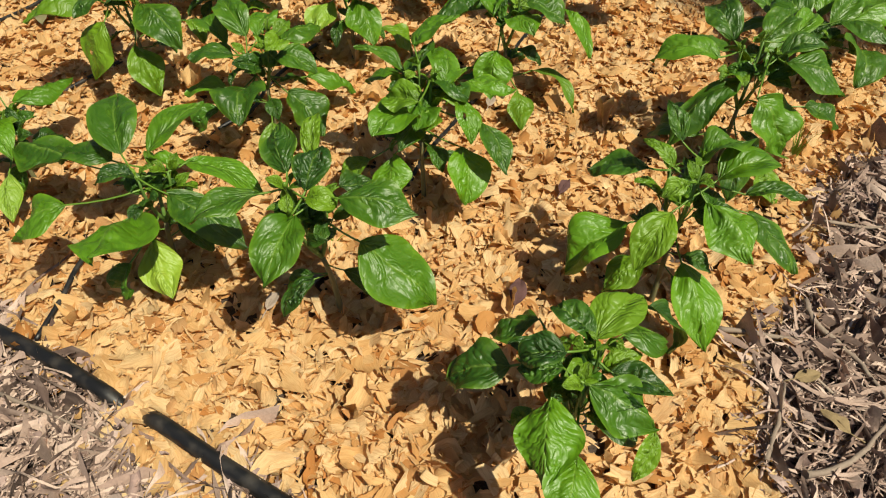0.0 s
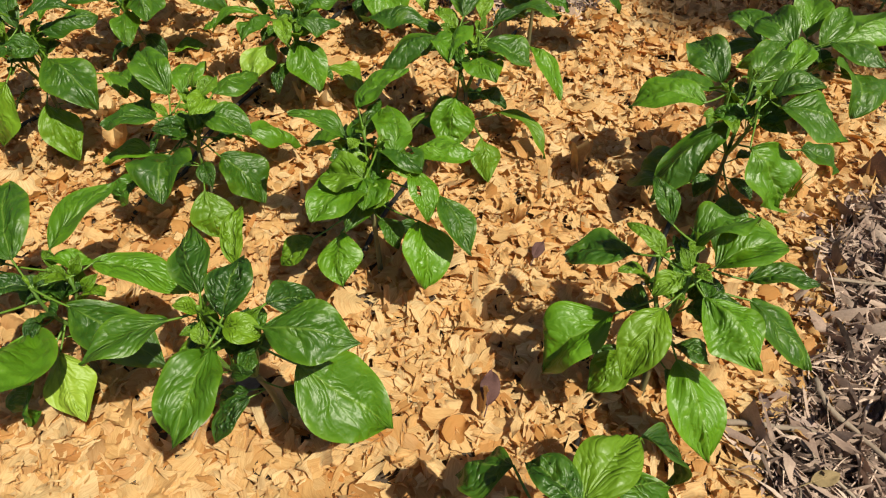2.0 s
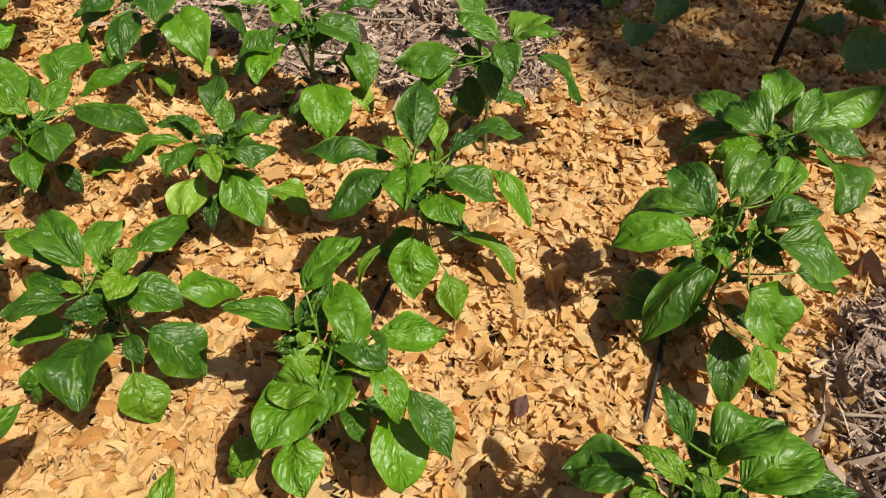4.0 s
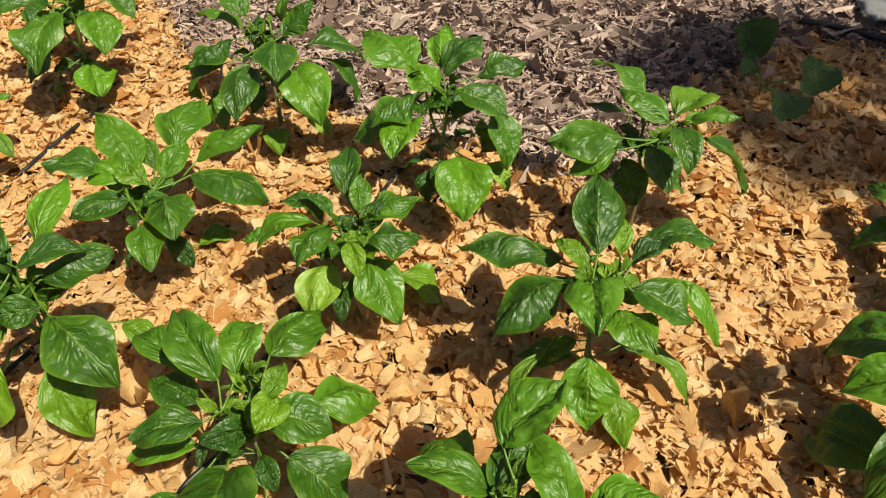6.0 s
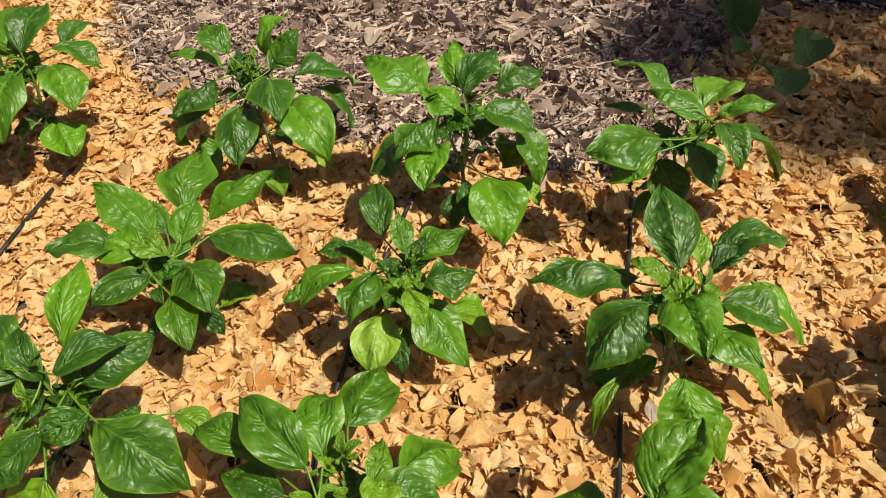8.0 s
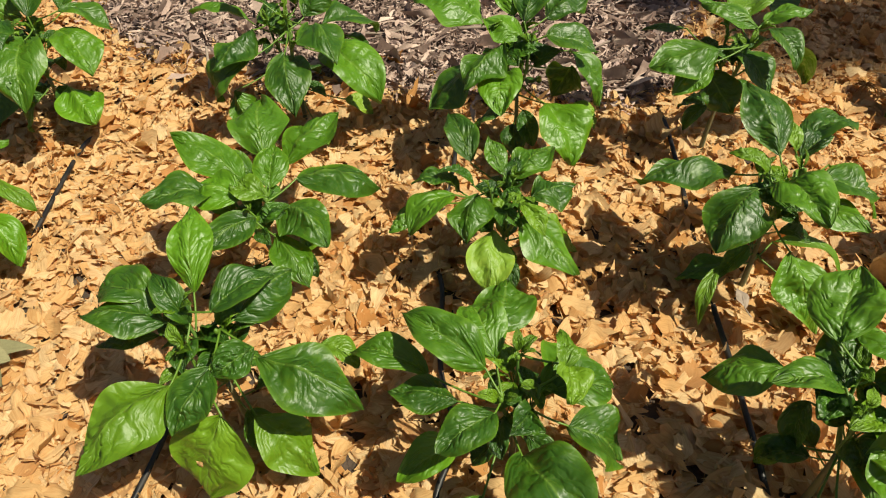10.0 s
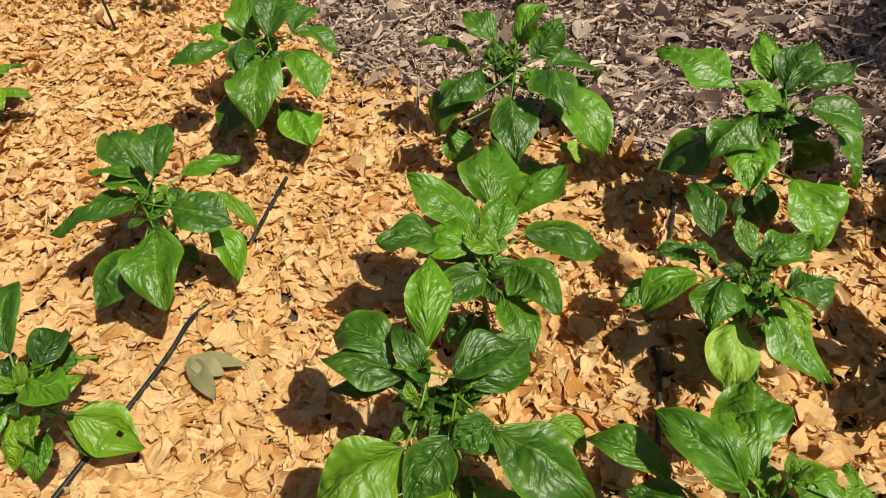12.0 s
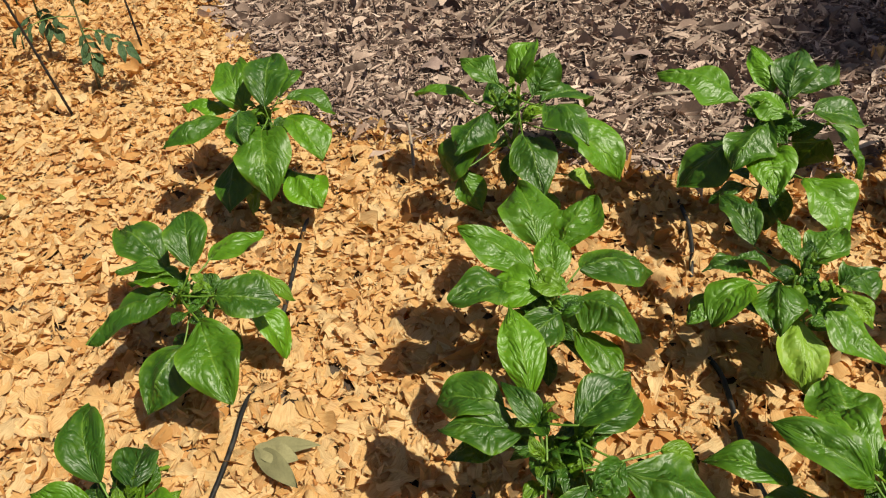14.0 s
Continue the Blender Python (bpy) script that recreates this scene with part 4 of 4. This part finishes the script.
supply = hose("supply_pipe", [(-2.57, 1.802), (-1.575, 1.259), (-0.909, 0.888), (-0.769, 0.814), (-0.638, 0.747), (-0.517, 0.679), (-0.449, 0.646), (-0.333, 0.577), (-0.214, 0.51), (0.02, 0.379), (0.364, 0.159)],
              0.0132, "thick black plastic supply pipe along the bed's edge", "pipe", 0.009, dips=((-0.484, 0.664, 0.03, 0.05),))
def drip_line(points):
    hose("drip_line", points, 0.0048, "thin black drip irrigation line partly buried in shavings", "drip line", 0.007)


drip_line([(-0.692, 0.794), (-0.683, 0.879), (-0.675, 0.991), (-0.623, 1.143, 1), (-0.559, 1.289, 1), (-0.516, 1.372), (-0.454, 1.444), (-0.427, 1.566), (-0.36, 1.717), (-0.322, 1.846, 1), (-0.215, 2.004), (-0.172, 2.083), (-0.12, 2.199, 1)])
drip_line([(-1.087, 1.005, 1), (-1.056, 1.278), (-1.019, 1.417), (-0.931, 1.534), (-0.858, 1.649), (-0.814, 1.774, 1), (-0.726, 1.922, 1), (-0.54, 2.241, 1), (-0.445, 2.402, 1)])
drip_line([(-1.555, 1.28, 1), (-1.436, 1.525), (-1.315, 1.731), (-1.238, 1.854), (-1.187, 1.947), (-1.151, 2.024), (-1.11, 2.1, 1), (-1.07, 2.166, 0.6), (-1.03, 2.232), (-0.94, 2.452), (-0.901, 2.534, 1), (-0.834, 2.66, 1)])
drip_line([(-0.259, 0.537, 1), (-0.166, 0.847, 1), (-0.103, 1.119, 1), (-0.049, 1.264), (0.016, 1.398), (0.049, 1.469), (0.13, 1.621, 0.7), (0.185, 1.745), (0.235, 1.841), (0.288, 1.95), (0.35, 2.068, 1)])
drip_line([(0.129, 0.355, 1), (0.204, 0.57, 1), (0.254, 0.811, 0.6), (0.379, 1.031, 1), (0.449, 1.145), (0.519, 1.263), (0.576, 1.359, 1), (0.791, 1.642, 1), (0.959, 1.869, 1)])

# ---- loose things on the ground ----


def stick(points, radius, label, lift=0.010, fork=None):
    ob = thing("stick", (0, 0, 0), label, "stick")
    line = smooth_line(on_ground(points, lift), 5)
    n = len(line)
    rnd = random.Random(n + int(1000 * points[0][0]))
    bm = bmesh.new()
    tube(bm, [q + Vector((rnd.uniform(-1, 1), rnd.uniform(-1, 1), rnd.uniform(-1, 1))) * radius * 0.35 for q in line], [radius * (1 - 0.6 * i / n) * rnd.uniform(0.85, 1.15) for i in range(n)], 7)
    if fork:
        tube(bm, smooth_line(on_ground(fork, lift), 4), radius * 0.5, 6)
    part("wood", bm, STICK, ob)


stick([(0.47, 0.824), (0.53, 0.815), (0.605, 0.801), (0.628, 0.75)], 0.0050, "bent grey weathered twig at the edge of the shavings", fork=[(0.57, 0.807), (0.593, 0.748), (0.627, 0.689)])
stick([(0.473, 0.582), (0.508, 0.641), (0.546, 0.714)], 0.0045, "pale bleached twig beside the shavings", 0.014)
stick([(0.524, 0.561), (0.596, 0.581), (0.688, 0.654)], 0.0058, "broken pale dry branch on leaf litter", 0.016)
stick([(0.639, 0.891), (0.642, 0.831), (0.68, 0.773), (0.706, 0.675)], 0.0062, "curved brown dead stalk on leaf litter", 0.014)
stick([(0.744, 1.086), (0.853, 1.072), (0.971, 1.127)], 0.0036, "thin straw-coloured twig on leaf litter", 0.016)
stick([(-0.703, 0.687), (-0.62, 0.656), (-0.505, 0.605)], 0.0036, "flat grey twig on the path beside the pipe", 0.012)
stick([(0.01, 2.514), (0.189, 2.46), (0.387, 2.491)], 0.0055, "grey fallen branch on leaf litter", 0.016, fork=[(0.189, 2.46), (0.283, 2.584), (0.308, 2.678)])
stick([(-0.305, 2.645), (-0.129, 2.576), (0.024, 2.653)], 0.0038, "thin grey fallen branch on leaf litter", 0.016)
stick([(0.046, 2.297), (0.176, 2.241), (0.344, 2.291), (0.445, 2.263)], 0.005, "dark fallen branch on leaf litter near the bed", 0.014)
stick([(-0.217, 3.045), (-0.045, 3.172), (0.071, 3.106)], 0.005, "crooked fallen twig on leaf litter", 0.014)
stick([(-0.512, 2.447), (-0.437, 2.541), (-0.402, 2.678)], 0.0022, "pale grass stalk on leaf litter", 0.03)


def leaning_stem(foot, top, radius, label, name="dead_stalk", material=STICK):
    ob = thing(name, (foot[0], foot[1], float(rise(*foot)) - 0.02), label, name.replace("_", " "))
    d = Vector(top) - Vector((foot[0], foot[1], 0))
    bm = bmesh.new()
    tube(bm, bezier((0, 0, 0), d * 0.5 + Vector((0.004, -0.003, 0)), d, 8), [radius * (1 - 0.04 * i) for i in range(9)], 8)
    part("rod" if material is IRON else "wood", bm, material, ob)
    return ob


leaning_stem((-0.642, 2.53), (-0.610, 2.636, 0.088), 0.0045, "dry brown dead stem leaning out of shavings")


def dead_leaf(place, size, turn, material, label, seed, lobes=0.0):
    rnd = random.Random(seed)
    ob = thing("dead_leaf", (place[0], place[1], float(rise(*place)) + 0.012), label, "dead leaf", turn=turn)
    bm = bmesh.new()
    L = size
    blade(bm, (-L / 2, 0, 0.004), (L / 2, 0, 0.006), L * 0.50, 0.09, 0.12, 0.35, 0.8, 0.09, 0, 14, 8, seed)
    if lobes:
        blade(bm, (-L * 0.15, 0.0, 0.008), (L * 0.12, L * lobes, 0.012), L * 0.40, 0.05, 0.1, 0.2, 0.6, 0.06, 0, 10, 6, seed + 1)
    tube(bm, [(-L / 2 - 0.02, rnd.uniform(-0.004, 0.004), 0.006), (-L / 2, 0, 0.004), (0, 0, 0.012)], [0.001, 0.0012, 0.0006], 5)
    part("blade", bm, material, ob)


MAROON = mulch_material("maroon_dead_pod", (0.045, 0.016, 0.015), (0.10, 0.042, 0.038), (0.16, 0.085, 0.075))


def lobed_leaf(place, arms, material, label, seed):
    """A dry leaf of lobes that spread from one foot: ends and widths of the lobes, in metres from the foot."""
    ob = thing("dead_leaf", (place[0], place[1], float(rise(*place)) + 0.014), label, "dead leaf")
    bm = bmesh.new()
    for k, (x, y, z, w) in enumerate(arms):
        blade(bm, (0, 0, 0.002 * k), (x, y, z), w, 0.05, 0.1, 0.25, 0.5, 0.07, 0, 16, 8, seed + k)
    part("blade", bm, material, ob)


lobed_leaf((-1.146, 1.923), [(0.105, -0.046, 0.010, 0.030), (0.052, -0.104, 0.008, 0.036), (0.064, -0.058, 0.010, 0.038)], OLIVE, "olive-grey lobed dry leaf on wood shavings", 5)
dead_leaf((0.105, 1.478), 0.044, 70, STICK, "grey weathered leaf scrap beside the drip line", 14)
dead_leaf((0.129, 0.891), 0.062, 78, MAROON, "small maroon curled dead leaf on wood shavings", 6)
dead_leaf((0.6, 0.647), 0.052, 130, DEADLEAF, "tan curled dry leaf on leaf litter", 7)
dead_leaf((0.585, 0.727), 0.046, 10, DEADLEAF, "tan curled dry leaf beside a twig", 8)
dead_leaf((-0.12, 2.813), 0.10, 60, STICK, "broad tan dry leaf on leaf litter", 9)
dead_leaf((0.1, 2.692), 0.085, 150, MULCH, "broad brown dry leaf on leaf litter", 10)
dead_leaf((-0.426, 2.936), 0.09, -30, MULCH, "broad brown dry leaf on leaf litter", 12)
# dark blade added in place of the tip of a pepper plant's shadow
dead_leaf((0.245, 1.179), 0.045, 60, MAROON, "small dark patch standing in for shade on wood shavings", 13)
dead_leaf((-0.300, 0.868), 0.040, 70, STICK, "pale grey dry leaf fragment beside a pepper stem", 21)
dead_leaf((-0.240, 0.915), 0.055, 20, BARK, "dark brown rotten leaf at a pepper plant's foot", 22)


def grass_tuft(place, count, height, label, seed):
    rnd = random.Random(seed)
    ob = thing("grass_tuft", (place[0], place[1], float(rise(*place)) - 0.005), label, "grass")
    for k in range(count):
        a = rnd.uniform(0, 6.28)
        h, r = height * rnd.uniform(0.5, 1.0), rnd.uniform(0.01, 0.06)
        out = Vector((math.cos(a), math.sin(a), 0))
        line = bezier(out * 0.006, out * r * 0.3 + Vector((0, 0, h * 0.8)), out * r + Vector((0, 0, h * rnd.uniform(0.7, 1.0))), 6)
        wide = out.cross(Vector((0, 0, 1))) * 0.0016
        bm = bmesh.new()
        prev = None
        for i, q in enumerate(line):
            f = 1 - i / 6.5
            pair = (bm.verts.new(q - wide * f), bm.verts.new(q + out * 0.0006 * f), bm.verts.new(q + wide * f))
            if prev:
                for s in (0, 1):
                    bm.faces.new((prev[s], prev[s + 1], pair[s + 1], pair[s])).smooth = True
            prev = pair
        part("blade", bm, YOUNG, ob)


grass_tuft((0.772, 1.316), 16, 0.13, "sparse tuft of thin green grass at the bed's edge", 3)
grass_tuft((-0.217, 1.013), 4, 0.05, "few tiny grass blades in wood shavings", 4)

# ---- neighbouring seedlings ----


def round_leaf(parent, foot, centre, size, normal, seed, cup):
    """A broad squash leaf on a stalk, cupped by its rolled-in rim."""
    centre, normal = Vector(centre), Vector(normal).normalized()
    u = normal.cross(Vector((0.2, 0.9, 0.1))).normalized()
    v = normal.cross(u)
    bm = bmesh.new()
    layer = bm.loops.layers.uv.verify()
    rings, seg = 10, 48
    grid = []
    for i in range(rings + 1):
        row = []
        for k in range(seg):
            a = 2 * math.pi * k / seg
            r = size * 0.5 * (i / rings) * (1 - 0.45 * max(0.0, cup - 0.42) * (i / rings) ** 3) * (1 + 0.03 * math.cos(5 * a + 1) - 0.30 * max(0.0, math.cos(a)) ** 18)
            z = cup * size * (i / rings) ** 2 * (0.6 + 0.4 * math.sin(2 * a + seed)) + 0.012 * size * math.sin(7 * a + 4 * i) + 0.035 * size * (i / rings) ** 4 * math.sin(11 * a + seed)
            row.append((bm.verts.new(centre + u * r * math.cos(a) + v * r * math.sin(a) + normal * z), (0.5 + 0.5 * (i / rings) * math.cos(a), 0.5 + 0.5 * (i / rings) * math.sin(a))))
        grid.append(row)
    for a, b in zip(grid, grid[1:]):
        for k in range(seg):
            quad = (a[k], a[(k + 1) % seg], b[(k + 1) % seg], b[k])
            f = bm.faces.new([q for q, _ in quad])
            f.smooth = True
            for loop, (_, uv) in zip(f.loops, quad):
                loop[layer].uv = uv
    bmesh.ops.remove_doubles(bm, verts=bm.verts, dist=0.0002)
    tube(bm, bezier(foot, (Vector(foot) + centre) / 2 + Vector((0, 0, 0.02)), centre, 5), 0.0022, 6, 1)
    part("leaf", bm, [SQUASH, PETIOLE], parent)


def squash(place, leaves, label, seed):
    ob = thing("squash_seedling", (place[0], place[1], float(rise(*place))), label, "squash plant", "squash seedlings in the shade")
    bm = bmesh.new()
    tube(bm, [(0, 0, -0.02), (0, 0, 0.02), (0.004, 0, 0.035)], [0.004, 0.004, 0.003], 7)
    part("stem", bm, PETIOLE, ob)
    for k, (x, y, z, size, nx, ny, nz, cup) in enumerate(leaves):
        round_leaf(ob, (0.002, 0, 0.03), (x, y, z), size, (nx, ny, nz), seed + k, cup)


squash((0.801, 2.339), [(0.018, 0.155, 0.065, 0.125, -0.25, -0.6, 0.8, 0.66), (-0.022, -0.145, 0.055, 0.10, 0.1, -0.2, 1.0, 0.42), (0.115, -0.04, 0.06, 0.105, -0.2, -0.4, 0.9, 0.42), (-0.03, 0.02, 0.05, 0.06, -0.2, 0.1, 1.0, 0.6)], "small squash seedling with broad green leaves in shade", 1)
squash((1.307, 2.034), [(-0.05, -0.10, 0.11, 0.115, -0.4, -0.5, 0.8, 0.42), (0.10, 0.14, 0.08, 0.12, 0.3, 0.1, 1.0, 0.42), (-0.03, 0.10, 0.06, 0.11, 0.0, 0.3, 1.0, 0.42)], "broad-leaved squash seedling standing in deep shade", 5)


def tomato(place, top, ends, label, seed):
    """ends: the share of the stem's height at which a leaf starts, and its end from the plant's foot, in metres."""
    rnd = random.Random(seed)
    ob = thing("tomato_seedling", (place[0], place[1], float(rise(*place)) - 0.01), label, "tomato plant")
    top = Vector(top)
    line = bezier((0, 0, 0), top * 0.5 + Vector((0.008, 0, 0)), top, 12)
    bm = bmesh.new()
    tube(bm, line, [0.0048 - 0.00025 * i for i in range(13)], 7)
    part("stem", bm, WOODY, ob)
    for k, (share, ex, ey, ez) in enumerate(ends):
        q, end = line[int(12 * share)], Vector((ex, ey, ez))
        out = Vector((end.x - q.x, end.y - q.y, 0)).normalized()
        bm = bmesh.new()
        stalk = bezier(q, (q + end) / 2 + Vector((0, 0, 0.03)), end, 8)
        tube(bm, stalk, 0.0014, 5, 1)
        side = out.cross(Vector((0, 0, 1)))
        for i, size in ((3, 0.030), (5, 0.040), (7, 0.044)):
            for s in (-1, 1):
                tipped = stalk[i] + side * s * size * rnd.uniform(0.6, 0.9) + out * size * 0.5 + Vector((0, 0, -size * rnd.uniform(0.5, 1.1)))
                blade(bm, stalk[i], tipped, size * 0.52, 0.10, 0, 0.25, 1, 0.12, 0, 10, 4, seed + 10 * k + i + s)
        blade(bm, end, end + out * 0.030 + Vector((0, 0, -0.050)), 0.030, 0.12, 0, 0.25, 1, 0.12, 0, 12, 6, seed + k)
        part("leaf", bm, [TOMATO, STEM], ob)


tomato((-1.375, 3.365), (0.05, 0.0, 0.40), [(0.50, 0.03, -0.03, 0.12), (0.58, 0.13, -0.08, 0.15), (0.75, 0.05, 0.10, 0.26), (0.92, -0.08, 0.05, 0.33), (0.66, -0.10, -0.02, 0.24)], "thin tomato seedling with drooping dark leaves in shavings", 31)
tomato((-1.522, 3.701), (0.06, -0.12, 0.36), [(0.42, -0.06, -0.03, 0.10), (0.5, 0.06, -0.10, 0.12), (0.66, 0.03, 0.03, 0.22), (0.83, -0.08, -0.14, 0.26), (0.92, 0.12, -0.16, 0.30)], "thin tomato seedling beside a dark stake", 52)
leaning_stem((-1.453, 3.241), (-1.490, 3.295, 0.628), 0.0042, "thin dark metal stake beside tomato seedlings", "stake", IRON)
leaning_stem((-1.231, 3.555), (-1.213, 3.593, 0.559), 0.0038, "thin dark metal stake in wood shavings", "stake", IRON)
leaning_stem((-1.972, 3.731), (-1.870, 3.815, 0.558), 0.0038, "thin dark metal stake in wood shavings", "stake", IRON)
leaning_stem((1.150, 2.1), (1.185, 2.075, 0.953), 0.0085, "dark rusted metal stake in the shaded corner", "stake", IRON)
pepper_plant((-1.687, 2.829), 0.153, [
    (1.8, 1.2, 13.9, 9.8, 2.6, 13.5, 4.6, 1), (-1.7, 2.6, 14.9, -7.3, 8.0, 16.7, 5.0, 0), (-2.2, -1.1, 13.0, -9.6, -4.7, 10.2, 4.8, 1), (1.3, -1.7, 11.6, 5.3, -8.0, 8.2, 4.6, 1),
    (0.5, 2.7, 15.8, 2.2, 10.6, 18.1, 4.2, 0), (2.1, -0.6, 9.7, 11.4, -3.6, 8.3, 3.8, 1), (1.8, 2.3, 12.1, 8.9, 7.8, 11.1, 4.2, 0), (-0.6, -2.0, 10.2, -3.2, -8.1, 6.8, 4.0, 1)], (-0.003, 0.005), label="small bright green pepper seedling in wood shavings", tuft=6, inner=6, low=2, seed=60)

# ---- black edging and grey sheet in the shaded corner ----


def sheet(name, corners, thick, material, label, category, nx=24, ny=10, ripple=0.01, seed=0):
    """A thin draped sheet over four ground corners."""
    ob = thing(name, (0, 0, 0), label, category)
    a, b, c, d = (Vector((x, y, 0)) for x, y in corners)
    bm = bmesh.new()
    grid = []
    for i in range(nx + 1):
        row = []
        for j in range(ny + 1):
            u, v = i / nx, j / ny
            q = (a * (1 - u) + b * u) * (1 - v) + (d * (1 - u) + c * u) * v
            q += Vector((0.012 * math.sin(9 * u + seed), 0.010 * math.sin(13 * u + 2 * seed), 0)) * (1 if j in (0, ny) else 0.3)
            q.z = float(rise(q.x, q.y)) + 0.012 + ripple * (noise.noise(Vector((q.x * 9, q.y * 9, seed))) + 0.5)
            row.append(bm.verts.new(q))
        grid.append(row)
    faces = [bm.faces.new((grid[i][j], grid[i + 1][j], grid[i + 1][j + 1], grid[i][j + 1])) for i in range(nx) for j in range(ny)]
    for f in faces:
        f.smooth = True
    bmesh.ops.solidify(bm, geom=faces, thickness=thick)
    part("sheet", bm, material, ob)


sheet("grey_tarpaulin", [(1.233, 2.647), (1.717, 2.386), (2.478, 2.732), (1.466, 3.222)], 0.002, GREYPOLY, "dusty grey plastic tarpaulin lying on the ground", "tarpaulin", ripple=0.035, seed=2)


def twig(points, radius, label):
    ob = thing("twig", (0, 0, 0), label, "twig")
    bm = bmesh.new()
    line = smooth_line([Vector((x, y, float(rise(x, y)) + z)) for x, y, z in points], 6)
    tube(bm, line, [radius * (1 - 0.5 * i / len(line)) for i in range(len(line))], 7)
    part("wood", bm, BARK, ob)


twig([(1.42, 2.62, 0.040), (1.62, 2.58, 0.052), (1.80, 2.62, 0.046), (1.96, 2.58, 0.044)], 0.006, "dark bent twig lying on the grey tarpaulin")
twig([(1.66, 2.72, 0.044), (1.70, 2.62, 0.055), (1.66, 2.53, 0.045)], 0.0055, "short dark twig lying across the tarpaulin")


def ribbed_pipe(points, radius, label):
    ob = thing("edging_pipe", (0, 0, 0), label, "pipe")
    line = smooth_line(on_ground(points, radius * 1.7), 26)
    bm = bmesh.new()
    tube(bm, line, [radius * (1.0 if i % 3 else 0.82) for i in range(len(line))], 12)
    part("tube", bm, RIBBED, ob)


ribbed_pipe([(1.038, 2.722, 1), (1.112, 2.675), (1.269, 2.552), (1.363, 2.476), (1.466, 2.41), (1.648, 2.362), (2.002, 2.227)], 0.0105, "black corrugated edging pipe beside the tarpaulin")

def fibre_clump(place, seed):
    """A tuft of shredded orange wood fibres that spread from one splintered end."""
    rnd = random.Random(seed)
    ob = thing("wood_fibre_tuft", (place[0], place[1], float(rise(*place)) + 0.012), "frayed tuft of bright orange wood fibres on shavings", "wood fibres")
    bm = bmesh.new()
    for k in range(80):
        a = rnd.uniform(0, 6.28)
        r = rnd.uniform(0.014, 0.040)
        end = Vector((math.cos(a) * r, math.sin(a) * r, rnd.uniform(-0.006, 0.012)))
        mid = end * 0.5 + Vector((rnd.uniform(-0.006, 0.006), rnd.uniform(-0.006, 0.006), rnd.uniform(0.006, 0.022)))
        tube(bm, bezier((rnd.uniform(-0.004, 0.004), rnd.uniform(-0.004, 0.004), 0.004), mid, end, 5), [0.0011, 0.0011, 0.001, 0.0009, 0.0007, 0.0004], 4)
    part("fibres", bm, FIBRE, ob)


FIBRE = mulch_material("shredded_orange_wood", (0.22, 0.07, 0.012), (0.62, 0.26, 0.05), (0.80, 0.44, 0.12))
fibre_clump((0.797, 1.88), 3)


# ---- the tree whose shade falls on the far corner ----


def shade_tree():
    rnd = random.Random(77)
    ob = thing("shade_tree", (4.6, -0.6, -0.03), "young broad-leaved tree shading the corner of the bed", "tree")
    trunk = bezier((0, 0, 0), (0.15, 0.05, 2.6), (-0.35, 0.1, 5.4), 10)
    bm = bmesh.new()
    tube(bm, trunk, [0.10 - 0.006 * i for i in range(11)], 10)
    part("trunk", bm, BARK, ob)
    reach = 5.8
    clumps = []
    for gx, gy, r, n in ((1.62, 2.16, 0.48, 720), (1.10, 2.42, 0.30, 250), (1.54, 2.58, 0.22, 180), (0.90, 2.60, 0.18, 230), (0.71, 2.56, 0.19, 230), (0.56, 2.48, 0.11, 90), (1.14, 2.56, 0.14, 100),
                        (1.56, 1.74, 0.28, 330), (1.22, 2.06, 0.26, 230), (0.88, 2.20, 0.17, 120), (2.2, 2.0, 0.5, 500),
                        (0.80, 2.17, 0.13, 70), (0.90, 2.05, 0.14, 75), (1.02, 1.97, 0.16, 80), (0.70, 2.33, 0.12, 75), (1.20, 1.84, 0.18, 110), (0.76, 2.02, 0.08, 24)):
        c = Vector((gx, gy, 0)) + SUN_TO * (reach + rnd.uniform(-0.2, 0.25)) / SUN_TO.z - Vector((4.6, -0.6, -0.03))
        clumps.append((c, r, n))
    for c, r, n in clumps:
        bm = bmesh.new()
        start = trunk[rnd.choice((6, 7, 8))]
        tube(bm, bezier(start, (start + c) / 2 + Vector((0, 0, 0.25)), c, 8), [0.022 - 0.002 * i for i in range(9)], 6)
        part("limb", bm, BARK, ob)
    bm = bmesh.new()
    for c, r, n in clumps:
        for k in range(n):
            d = Vector((rnd.gauss(0, 1), rnd.gauss(0, 1), rnd.gauss(0, 0.7)))
            q = c + d.normalized() * r * rnd.random() ** 0.45
            a, e = rnd.uniform(0, 6.28), rnd.uniform(-0.7, 0.5)
            ax = Vector((math.cos(a) * math.cos(e), math.sin(a) * math.cos(e), math.sin(e)))
            sd = ax.cross(Vector((rnd.uniform(-0.4, 0.4), rnd.uniform(-0.4, 0.4), 1))).normalized()
            L = rnd.uniform(0.05, 0.09)
            up = sd.cross(ax) * L * 0.12
            v = [bm.verts.new(p) for p in (q, q + ax * L * 0.45 + sd * L * 0.28 + up, q + ax * L, q + ax * L * 0.45 - sd * L * 0.28 + up, q + ax * L * 0.5)]
            bm.faces.new((v[0], v[4], v[1]))
            bm.faces.new((v[4], v[2], v[1]))
            bm.faces.new((v[0], v[3], v[4]))
            bm.faces.new((v[4], v[3], v[2]))
    part("crown", bm, TREELEAF, ob, "uneven crown of small green leaves")


n = Nodes("tree_leaf")
TREELEAF = n.surface(n.mix(n.noise(9.0, 3.0, n.coords("Object")), (0.035, 0.085, 0.02), (0.08, 0.15, 0.03)), 0.5)
shade_tree()
